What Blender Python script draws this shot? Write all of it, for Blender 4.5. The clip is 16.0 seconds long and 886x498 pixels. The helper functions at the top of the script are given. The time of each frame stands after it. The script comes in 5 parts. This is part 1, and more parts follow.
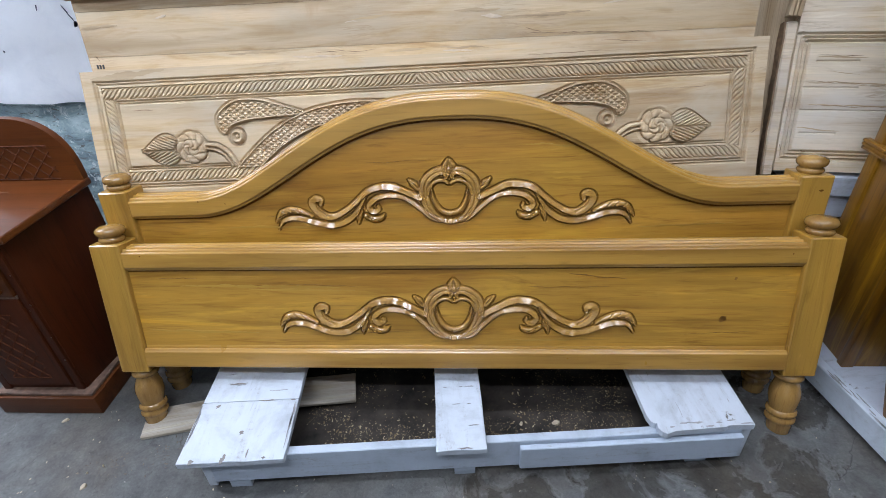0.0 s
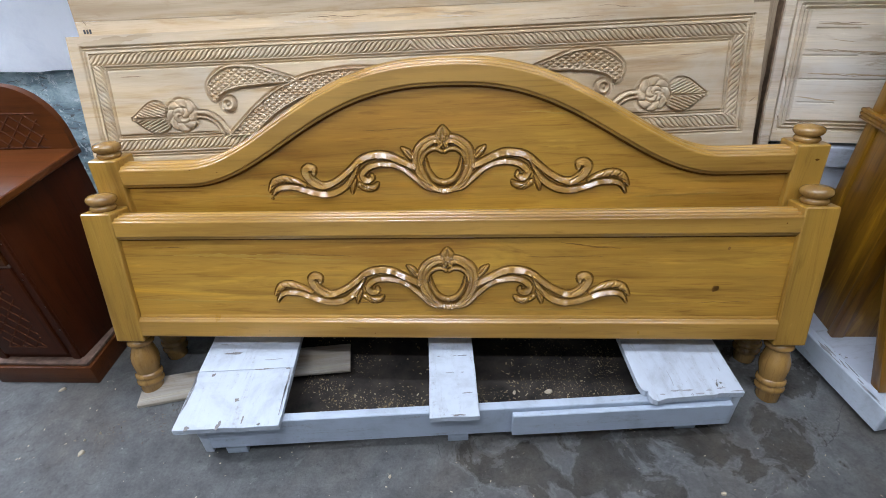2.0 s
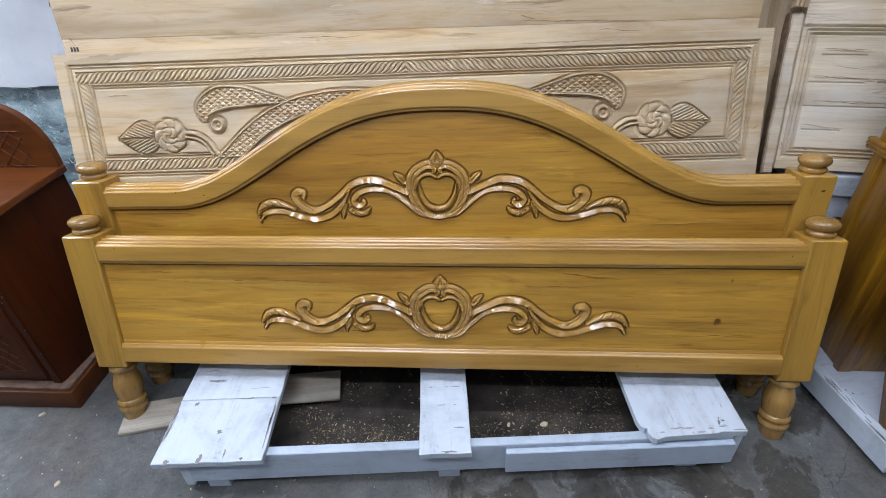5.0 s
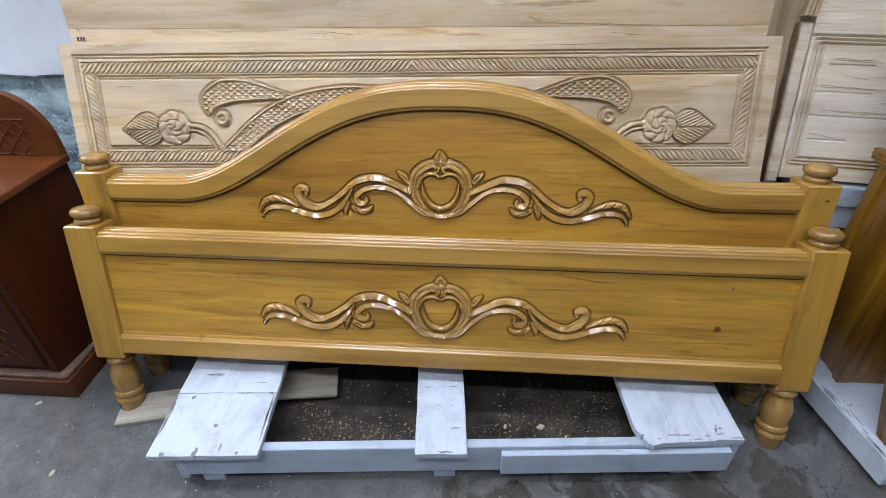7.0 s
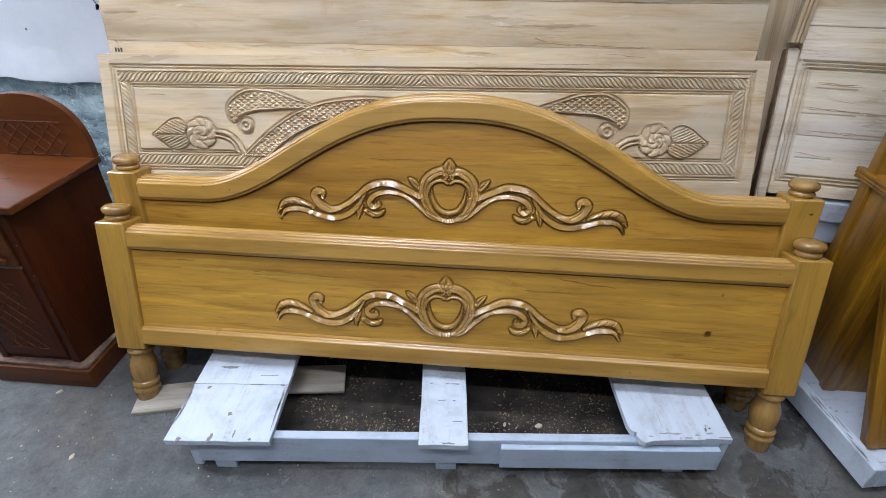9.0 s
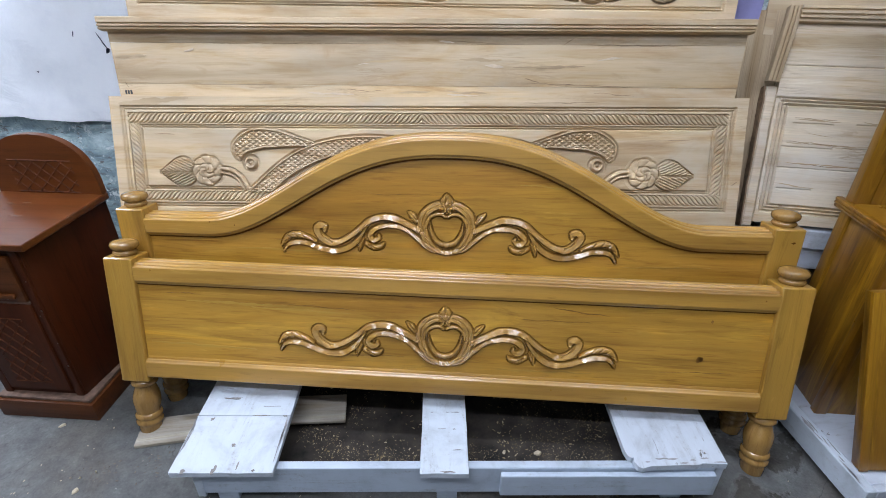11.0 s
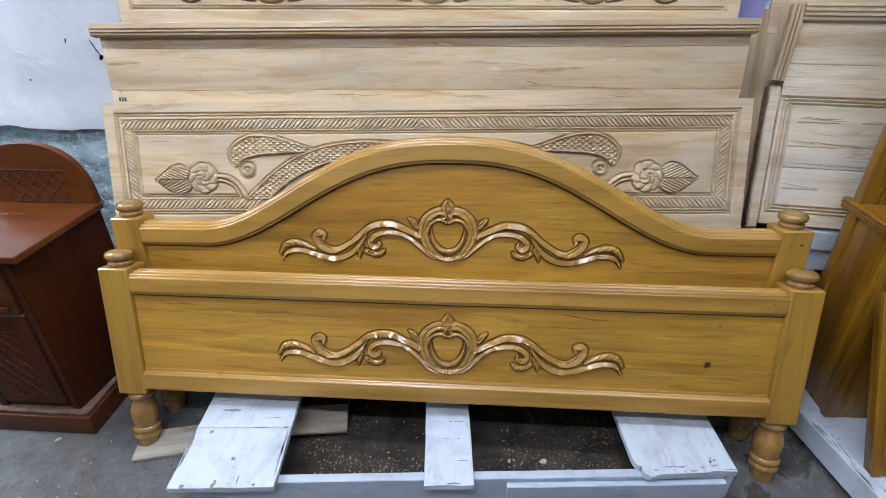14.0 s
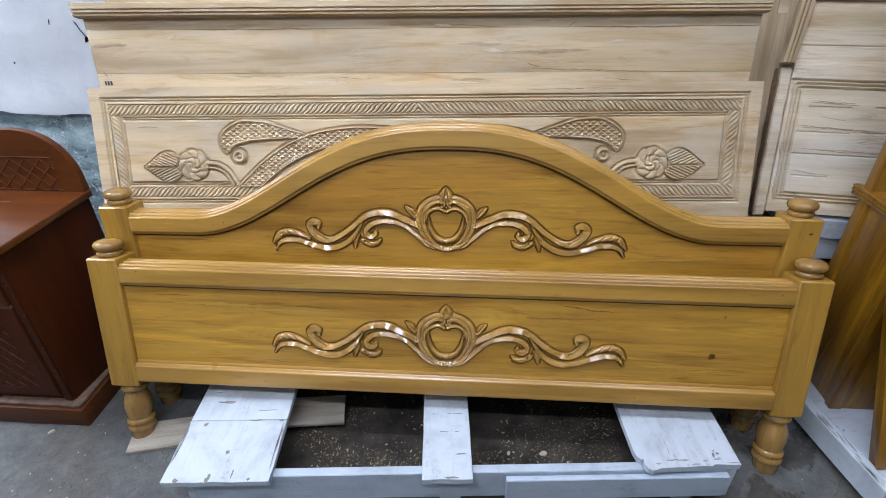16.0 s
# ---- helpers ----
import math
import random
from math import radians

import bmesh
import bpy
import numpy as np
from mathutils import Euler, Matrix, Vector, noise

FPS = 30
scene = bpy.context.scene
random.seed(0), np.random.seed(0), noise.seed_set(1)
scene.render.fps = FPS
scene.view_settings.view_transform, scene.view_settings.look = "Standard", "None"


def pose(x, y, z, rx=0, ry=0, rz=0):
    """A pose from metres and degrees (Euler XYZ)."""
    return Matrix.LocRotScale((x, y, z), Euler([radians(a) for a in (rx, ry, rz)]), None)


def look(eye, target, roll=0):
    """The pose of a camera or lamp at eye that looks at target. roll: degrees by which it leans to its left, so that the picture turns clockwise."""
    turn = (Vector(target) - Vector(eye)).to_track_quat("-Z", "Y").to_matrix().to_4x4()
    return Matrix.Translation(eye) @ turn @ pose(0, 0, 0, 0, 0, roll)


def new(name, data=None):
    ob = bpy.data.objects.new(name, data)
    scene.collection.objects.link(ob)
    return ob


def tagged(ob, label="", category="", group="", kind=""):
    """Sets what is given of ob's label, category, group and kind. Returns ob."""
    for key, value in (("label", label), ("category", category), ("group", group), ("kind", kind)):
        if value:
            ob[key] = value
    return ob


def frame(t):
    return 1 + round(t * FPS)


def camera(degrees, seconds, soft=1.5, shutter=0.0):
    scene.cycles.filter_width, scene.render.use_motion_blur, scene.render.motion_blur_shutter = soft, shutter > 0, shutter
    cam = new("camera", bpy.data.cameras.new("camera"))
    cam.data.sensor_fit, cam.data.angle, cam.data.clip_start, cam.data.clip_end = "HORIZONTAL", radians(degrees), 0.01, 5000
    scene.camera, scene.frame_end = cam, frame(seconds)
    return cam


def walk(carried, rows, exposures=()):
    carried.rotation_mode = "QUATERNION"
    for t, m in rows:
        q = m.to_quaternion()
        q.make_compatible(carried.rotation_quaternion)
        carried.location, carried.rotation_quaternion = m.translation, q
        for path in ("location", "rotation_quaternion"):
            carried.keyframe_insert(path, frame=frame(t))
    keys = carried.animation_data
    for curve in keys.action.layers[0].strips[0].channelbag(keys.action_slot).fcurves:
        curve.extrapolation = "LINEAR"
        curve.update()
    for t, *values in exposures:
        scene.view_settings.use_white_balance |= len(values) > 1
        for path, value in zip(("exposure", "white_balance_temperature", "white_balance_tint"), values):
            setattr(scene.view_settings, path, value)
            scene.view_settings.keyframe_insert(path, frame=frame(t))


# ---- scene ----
cam = camera(82.6, 16.0, soft=0.9)
PATH = [
    (0, (0.067, -1.103, 1.253), (-0.064, 0.565, 0.157), -3.1),
    (0.5, (0.07, -1.104, 1.245), (-0.052, 0.549, 0.126), -3.5),
    (1, (0.071, -1.104, 1.24), (-0.048, 0.537, 0.102), -3.5),
    (1.5, (0.076, -1.109, 1.232), (-0.047, 0.517, 0.074), -3.6),
    (2, (0.077, -1.114, 1.229), (-0.046, 0.508, 0.065), -2.9),
    (2.5, (0.075, -1.115, 1.236), (-0.049, 0.507, 0.072), -2.4),
    (3, (0.079, -1.118, 1.237), (-0.047, 0.513, 0.086), -2.1),
    (3.5, (0.086, -1.11, 1.243), (-0.041, 0.537, 0.116), -1.9),
    (4, (0.089, -1.083, 1.244), (-0.037, 0.563, 0.115), -2.0),
    (4.5, (0.093, -1.053, 1.244), (-0.031, 0.591, 0.111), -2.3),
    (7, (0.092, -1.046, 1.245), (-0.036, 0.593, 0.106), -0.7),
    (7.5, (0.084, -1.081, 1.247), (-0.045, 0.559, 0.109), -0.4),
    (8, (0.087, -1.111, 1.246), (-0.046, 0.54, 0.124), -0.2),
    (8.5, (0.089, -1.126, 1.25), (-0.045, 0.537, 0.147), 0.3),
    (9, (0.088, -1.136, 1.257), (-0.053, 0.541, 0.176), 0.5),
    (11.5, (0.082, -1.169, 1.301), (-0.041, 0.564, 0.31), 0.0),
    (12, (0.086, -1.162, 1.298), (-0.04, 0.571, 0.308), -0.4),
    (12.5, (0.077, -1.153, 1.297), (-0.046, 0.581, 0.308), -0.5),
    (13, (0.075, -1.147, 1.296), (-0.051, 0.586, 0.306), -0.5),
    (13.5, (0.07, -1.139, 1.294), (-0.052, 0.594, 0.305), -0.5),
    (14, (0.073, -1.139, 1.296), (-0.051, 0.594, 0.304), -0.5),
    (14.5, (0.072, -1.132, 1.298), (-0.04, 0.6, 0.304), -0.3),
    (15, (0.078, -1.115, 1.299), (-0.037, 0.616, 0.304), -0.4),
    (15.5, (0.077, -1.098, 1.293), (-0.043, 0.619, 0.275), -0.6),
    (16, (0.076, -1.098, 1.287), (-0.047, 0.604, 0.243), -0.6),
]
walk(cam, [(t, look(eye, target, roll)) for t, eye, target, roll in PATH])

# ---- light ----
world = bpy.data.worlds.new("world")
scene.world = world
world.use_nodes = True
world.node_tree.nodes["Background"].inputs[0].default_value = (0.75, 0.85, 1.0, 1)
world.node_tree.nodes["Background"].inputs[1].default_value = 0.15


def room_lamp(x, y, z, down, up, width=0.1):
    """Unseen tube or added fill, lighting down into the room and up the ceiling."""
    for watts, turn in ((down, 0), (up, 180)):
        d = bpy.data.lights.new("tube_and_fill_light", "AREA")
        d.shape, d.size, d.size_y, d.energy, d.color = "RECTANGLE", 1.2, width, watts, (0.88, 0.96, 1.14)
        new("tube_and_fill_light", d).matrix_world = pose(x, y, z + (0.01 if turn else 0.0), turn, 0, 0)


# Unseen tubes, placed and powered to even out the brightness.
for lamp_x, lamp_y, lamp_z, down, up in ((-1.95, -1.45, 2.45, 3, 4), (-0.5, -1.45, 2.45, 20, 22), (1.2, -1.45, 2.45, 9, 6), (-0.35, -0.4, 2.45, 19, 12), (1.35, -0.4, 2.45, 7, 5)):
    room_lamp(lamp_x, lamp_y, lamp_z, down, up)
# Added wide fill lamp, unseen, that brightens the hanging sheet.
room_lamp(-2.3, 0.05, 1.85, 36, 6, 0.3)

# Added unseen daylight fill; the shop opening it comes through is assumed.
day = bpy.data.lights.new("front_fill_light", "AREA")
day.shape, day.size, day.size_y, day.energy, day.color = "RECTANGLE", 3.0, 2.0, 7, (0.8, 0.9, 1.0)
new("front_fill_light", day).matrix_world = pose(-0.9, -4.15, 1.35, 90, 0, 0)


# ---- materials ----
def nodes_of(name):
    m = bpy.data.materials.new(name)
    m.use_nodes = True
    nt = m.node_tree
    return m, nt, nt.nodes["Principled BSDF"]


def add(nt, kind, **values):
    n = nt.nodes.new(kind)
    for k, v in values.items():
        n.inputs[k].default_value = v
    return n


def ramp(nt, fac, stops):
    n = nt.nodes.new("ShaderNodeValToRGB")
    while len(n.color_ramp.elements) < len(stops):
        n.color_ramp.elements.new(0.5)
    for e, (p, c) in zip(n.color_ramp.elements, stops):
        e.position, e.color = p, (*c, 1) if len(c) == 3 else c
    nt.links.new(fac, n.inputs[0])
    return n.outputs[0]


def mix(nt, fac, a, b, mode="MIX"):
    n = nt.nodes.new("ShaderNodeMix")
    n.data_type, n.blend_type = "RGBA", mode
    for sock, v in ((n.inputs[0], fac), (n.inputs[6], a), (n.inputs[7], b)):
        if isinstance(v, (int, float)):
            sock.default_value = v
        elif isinstance(v, tuple):
            sock.default_value = (*v, 1)
        else:
            nt.links.new(v, sock)
    return n.outputs[2]


def coords(nt, scale, shift=True):
    tc = nt.nodes.new("ShaderNodeTexCoord")
    mp = nt.nodes.new("ShaderNodeMapping")
    mp.inputs["Scale"].default_value = scale
    if shift:
        oi = nt.nodes.new("ShaderNodeObjectInfo")
        mul = nt.nodes.new("ShaderNodeVectorMath")
        mul.operation = "MULTIPLY"
        mul.inputs[1].default_value = (17.0, 9.0, 13.0)
        nt.links.new(oi.outputs["Random"], mul.inputs[0])
        nt.links.new(mul.outputs[0], mp.inputs["Location"])
    nt.links.new(tc.outputs["Object"], mp.inputs["Vector"])
    return mp.outputs[0]


def noise_tex(nt, vec, scale, detail=5.0, rough=0.55, distort=0.0):
    n = add(nt, "ShaderNodeTexNoise", Scale=scale, Detail=detail, Roughness=rough, Distortion=distort)
    nt.links.new(vec, n.inputs["Vector"])
    return n.outputs["Fac"]


def bump(nt, bsdf, height, strength, distance=0.002):
    n = add(nt, "ShaderNodeBump", Strength=strength, Distance=distance)
    nt.links.new(height, n.inputs["Height"])
    nt.links.new(n.outputs[0], bsdf.inputs["Normal"])


def wood(name, dark, mid, light, axis="X", roughness=0.35, coat=0.0, stain=None, grain=1.0, relief=0.15, cracks=None, sheen=0.12, tooled=False, vary=0.0, pore=0.75, detail=8):
    """Timber with long streaks, annual figure and fine pores along one axis."""
    m, nt, b = nodes_of(name)
    long = {"X": (1, 14, 14), "Y": (14, 1, 14), "Z": (14, 14, 1)}[axis]
    v = coords(nt, long)
    broad = noise_tex(nt, v, 1.1 * grain, 3, 0.5, 0.8)
    streak = noise_tex(nt, v, 4.5 * grain, detail, 0.65, 1.2)
    fine = noise_tex(nt, coords(nt, tuple(k * (1 if k == 1 else 5) for k in long)), 9 * grain, 3, 0.6)
    col = ramp(nt, streak, [(0.28, dark), (0.46, mid), (0.6, mid), (0.78, light)])
    tone = ramp(nt, broad, [(0.28, (0.68, 0.62, 0.52)), (0.5, (1, 1, 1)), (0.75, (1.15, 1.12, 1.02))])
    col = mix(nt, 1.0, col, tone, "MULTIPLY")
    if vary:
        wide = noise_tex(nt, coords(nt, tuple(0.7 if k == 1 else 6 for k in long)), 1.6, 4, 0.6, 1.0)
        vein = noise_tex(nt, coords(nt, tuple(1.0 if k == 1 else 16 for k in long)), 2.0, 6, 0.65, 1.6)
        col = mix(nt, vary, col, ramp(nt, vein, [(0.3, (0.7, 0.6, 0.46)), (0.4, (0.9, 0.86, 0.78)), (0.5, (1.0, 1.0, 1.0)), (0.66, (1.1, 1.08, 0.98))]), "MULTIPLY")
        gold = noise_tex(nt, coords(nt, tuple(0.9 if k == 1 else 9 for k in long)), 2.4, 5, 0.6, 1.2)
        col = mix(nt, ramp(nt, gold, [(0.56, (0, 0, 0)), (0.68, (0.7, 0.7, 0.7))]), col, tuple(k * q for k, q in zip(light, (1.06, 1.03, 0.7))))
        deep = noise_tex(nt, coords(nt, tuple(0.8 if k == 1 else 2.6 for k in long)), 1.5, 3, 0.5, 0.6)
        col = mix(nt, vary, col, ramp(nt, deep, [(0.34, (0.86, 0.76, 0.6)), (0.5, (1.0, 1.0, 1.0)), (0.68, (1.12, 1.13, 1.05))]), "MULTIPLY")
        col = mix(nt, vary, col, ramp(nt, wide, [(0.3, (0.7, 0.63, 0.48)), (0.43, (0.95, 0.95, 0.95)), (0.56, (1.0, 1.0, 1.0)), (0.68, (1.3, 1.22, 0.8))]), "MULTIPLY")
    pores = ramp(nt, fine, [(0.3, (0.62, 0.55, 0.46)), (0.48, (1, 1, 1)), (0.7, (1.14, 1.12, 1.05))])
    col = mix(nt, pore, col, pores, "MULTIPLY")
    if stain:
        bands = noise_tex(nt, coords(nt, tuple(1.1 if k == 1 else 11 for k in long)), 1.7, 6, 0.62, 1.4)
        col = mix(nt, 1.0, col, ramp(nt, bands, [(0.32, (0.74, 0.62, 0.47)), (0.42, (0.93, 0.88, 0.8)), (0.5, (1.0, 1.0, 1.0)), (0.62, (1.04, 1.05, 1.06)), (0.7, (1.14, 1.16, 1.18))]), "MULTIPLY")
        knots = noise_tex(nt, coords(nt, tuple(2.2 if k == 1 else 7 for k in long)), 2.3, 4, 0.6, 0.8)
        col = mix(nt, ramp(nt, knots, [(0.63, (0, 0, 0)), (0.72, (0.6, 0.6, 0.6))]), col, tuple(k * q for k, q in zip(dark, (0.92, 0.84, 0.76))))
        patch = noise_tex(nt, coords(nt, (1, 1, 2.2)), 3.2, 5, 0.6, 0.5)
        hue = noise_tex(nt, coords(nt, (1, 1, 2.5)), 2.1, 6, 0.65, 0.8)
        col = mix(nt, 1.0, col, ramp(nt, hue, [(0.32, (0.9, 0.83, 0.72)), (0.45, (1.0, 1.0, 1.0)), (0.58, (1.0, 1.0, 1.0)), (0.7, (1.08, 1.06, 1.08))]), "MULTIPLY")
        col = mix(nt, ramp(nt, patch, [(0.5, (0, 0, 0)), (0.72, (0.75, 0.75, 0.75))]), col, stain)
    if cracks:
        thin = noise_tex(nt, coords(nt, tuple(k * (1.6 if k == 1 else 1.8) for k in long)), 2.6, 5, 0.65, 0.6)
        where = noise_tex(nt, coords(nt, (2.5, 2.5, 7)), 1.3, 2)
        line = ramp(nt, thin, [(0.462, (0, 0, 0)), (0.5, (1, 1, 1)), (0.538, (0, 0, 0))])
        spot = ramp(nt, where, [(0.56, (0, 0, 0)), (0.66, (0.8, 0.8, 0.8))])
        col = mix(nt, mix(nt, 1.0, line, spot, "MULTIPLY"), col, cracks)
    nt.links.new(col, b.inputs["Base Color"])
    wear = noise_tex(nt, coords(nt, (1, 1, 1)), 9, 4)
    r = nt.nodes.new("ShaderNodeMapRange")
    r.inputs[3].default_value, r.inputs[4].default_value = roughness * 0.75, roughness * 1.3
    nt.links.new(wear, r.inputs[0])
    nt.links.new(r.outputs[0], b.inputs["Roughness"])
    b.inputs["Coat Weight"].default_value, b.inputs["Coat Roughness"].default_value = coat, sheen
    if tooled:
        streak = mix(nt, 0.8, streak, noise_tex(nt, coords(nt, (1, 1, 1)), 95, 2, 0.4))
    bump(nt, b, streak, relief, 0.004 if tooled else 0.002)
    return m


V_DARK, V_MID, V_LIGHT = (0.3, 0.14, 0.0185), (0.455, 0.243, 0.038), (0.59, 0.345, 0.073)
varnish_x = wood("varnished_wood_long", V_DARK, V_MID, V_LIGHT, "X", 0.34, 0.5, sheen=0.12, vary=0.85, relief=0.05, pore=0.22, detail=4)
varnish_rail = wood("varnished_moulding", (0.31, 0.158, 0.025), (0.425, 0.23, 0.043), (0.515, 0.305, 0.071), "X", 0.3, 0.9, sheen=0.17, relief=0.04, pore=0.22, detail=4)
varnish_z = wood("varnished_wood_upright", (0.29, 0.148, 0.021), (0.4, 0.217, 0.035), (0.52, 0.31, 0.067), "Z", 0.34, 0.5, sheen=0.15, relief=0.05, pore=0.25, detail=4)


def glossier(m):
    m.node_tree.nodes["Principled BSDF"].inputs["Coat IOR"].default_value = 1.75
    return m


varnish_turned = wood("varnished_turned_wood", (0.2, 0.1, 0.025), (0.32, 0.18, 0.05), (0.42, 0.26, 0.09), "Z", 0.24, 0.55, sheen=0.14, pore=0.4, relief=0.05)
carve_gloss = glossier(wood("varnished_carving", (0.26, 0.125, 0.02), (0.4, 0.215, 0.045), (0.5, 0.3, 0.085), "X", 0.22, 1.0, relief=0.25, sheen=0.15, tooled=True))
R_DARK, R_MID, R_LIGHT = (0.45, 0.33, 0.2), (0.53, 0.41, 0.27), (0.595, 0.475, 0.335)
raw_x = wood("raw_wood_long", R_DARK, R_MID, R_LIGHT, "X", 0.7, 0.0, stain=(0.49, 0.425, 0.325), grain=0.8, relief=0.15, cracks=(0.4, 0.285, 0.175), pore=0.2, detail=5)
raw_z = wood("raw_wood_upright", R_DARK, R_MID, R_LIGHT, "Z", 0.7, 0.0, relief=0.15, pore=0.25)
raw_grey = wood("raw_wood_greyed", (0.47, 0.37, 0.25), (0.63, 0.53, 0.4), (0.74, 0.66, 0.54), "X", 0.75, 0.0, stain=(0.62, 0.57, 0.5), grain=0.8, relief=0.2, cracks=(0.38, 0.285, 0.19), pore=0.4)
raw_side = wood("raw_wood_edge", (0.32, 0.24, 0.15), (0.47, 0.36, 0.24), (0.56, 0.45, 0.31), "Z", 0.8, 0.0, relief=0.3)
# One stain in three tones: body and fronts hold their shade in the colour.
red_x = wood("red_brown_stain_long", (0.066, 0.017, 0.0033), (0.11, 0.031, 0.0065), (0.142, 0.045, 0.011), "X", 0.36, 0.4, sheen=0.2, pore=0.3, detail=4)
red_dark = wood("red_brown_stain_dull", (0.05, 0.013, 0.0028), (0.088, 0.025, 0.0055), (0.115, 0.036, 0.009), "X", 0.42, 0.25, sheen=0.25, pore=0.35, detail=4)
red_z = wood("red_brown_stain_shaded", (0.033, 0.007, 0.0012), (0.058, 0.012, 0.0023), (0.078, 0.018, 0.0035), "Z", 0.5, 0.1, sheen=0.3, pore=0.3, detail=4)
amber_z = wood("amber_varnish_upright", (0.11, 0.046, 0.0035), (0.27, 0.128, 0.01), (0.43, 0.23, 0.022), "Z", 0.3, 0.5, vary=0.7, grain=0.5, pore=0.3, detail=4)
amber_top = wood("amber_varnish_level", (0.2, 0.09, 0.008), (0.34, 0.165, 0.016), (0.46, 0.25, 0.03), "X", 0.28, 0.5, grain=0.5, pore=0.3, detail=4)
ply = wood("scrap_plywood", (0.33, 0.295, 0.245), (0.38, 0.345, 0.295), (0.43, 0.395, 0.345), "X", 0.8, 0.0, stain=(0.3, 0.27, 0.23))


for dull in (red_z, red_x, red_dark):
    dull.node_tree.nodes["Principled BSDF"].inputs["Specular IOR Level"].default_value = 0.2


def worn_paint(name, base, wear_col, axis, amount=0.635, scuff=0.6):
    """Thin paint over boards: dull brush streaks, grey scuffs, chips down to dark wood."""
    m, nt, b = nodes_of(name)
    long = (1, 7, 7) if axis == "X" else (7, 1, 7)
    n1 = noise_tex(nt, coords(nt, long), 5, 8, 0.75, 0.5)
    n2 = noise_tex(nt, coords(nt, (1, 1, 1)), 7, 6, 0.7, 0.4)
    n3 = noise_tex(nt, coords(nt, (1, 1, 1)), 34, 6, 0.75, 0.8)
    n4 = noise_tex(nt, coords(nt, (1, 1, 1)), 90, 5, 0.75)
    col = ramp(nt, n2, [(0.3, tuple(k * 0.72 for k in base)), (0.5, base), (0.7, tuple(k * 1.08 for k in base))])
    dull = ramp(nt, n1, [(0.5, (0, 0, 0)), (0.72, (scuff, scuff, scuff))])
    col = mix(nt, dull, col, (base[0] * 0.55, base[1] * 0.52, base[2] * 0.5))
    marks = ramp(nt, mix(nt, 0.5, n1, n4), [(0.555, (0, 0, 0)), (0.64, (0.45, 0.45, 0.45))])
    col = mix(nt, marks, col, (0.22, 0.2, 0.19))
    chips = mix(nt, 0.35, n3, n2)
    col = mix(nt, ramp(nt, chips, [(amount, (0, 0, 0)), (amount + 0.02, (1, 1, 1))]), col, wear_col)
    nt.links.new(col, b.inputs["Base Color"])
    b.inputs["Roughness"].default_value = 0.55
    bump(nt, b, mix(nt, 0.5, chips, n1), 0.5)
    return m


white_paint = worn_paint("worn_white_paint_long", (0.52, 0.56, 0.63), (0.13, 0.11, 0.1), "X")
# Darker copy of the white paint: the rails' shade is put into it.
shaded_rail_paint = worn_paint("shaded_blue_white_paint", (0.45, 0.515, 0.6), (0.13, 0.11, 0.1), "X", 0.7, 0.3)
white_paint_y = worn_paint("worn_white_paint_deep", (0.54, 0.595, 0.66), (0.13, 0.11, 0.1), "Y", 0.645, 0.3)
splintered_paint = worn_paint("splintered_white_paint", (0.53, 0.58, 0.645), (0.1, 0.09, 0.08), "Y", 0.63, 0.4)


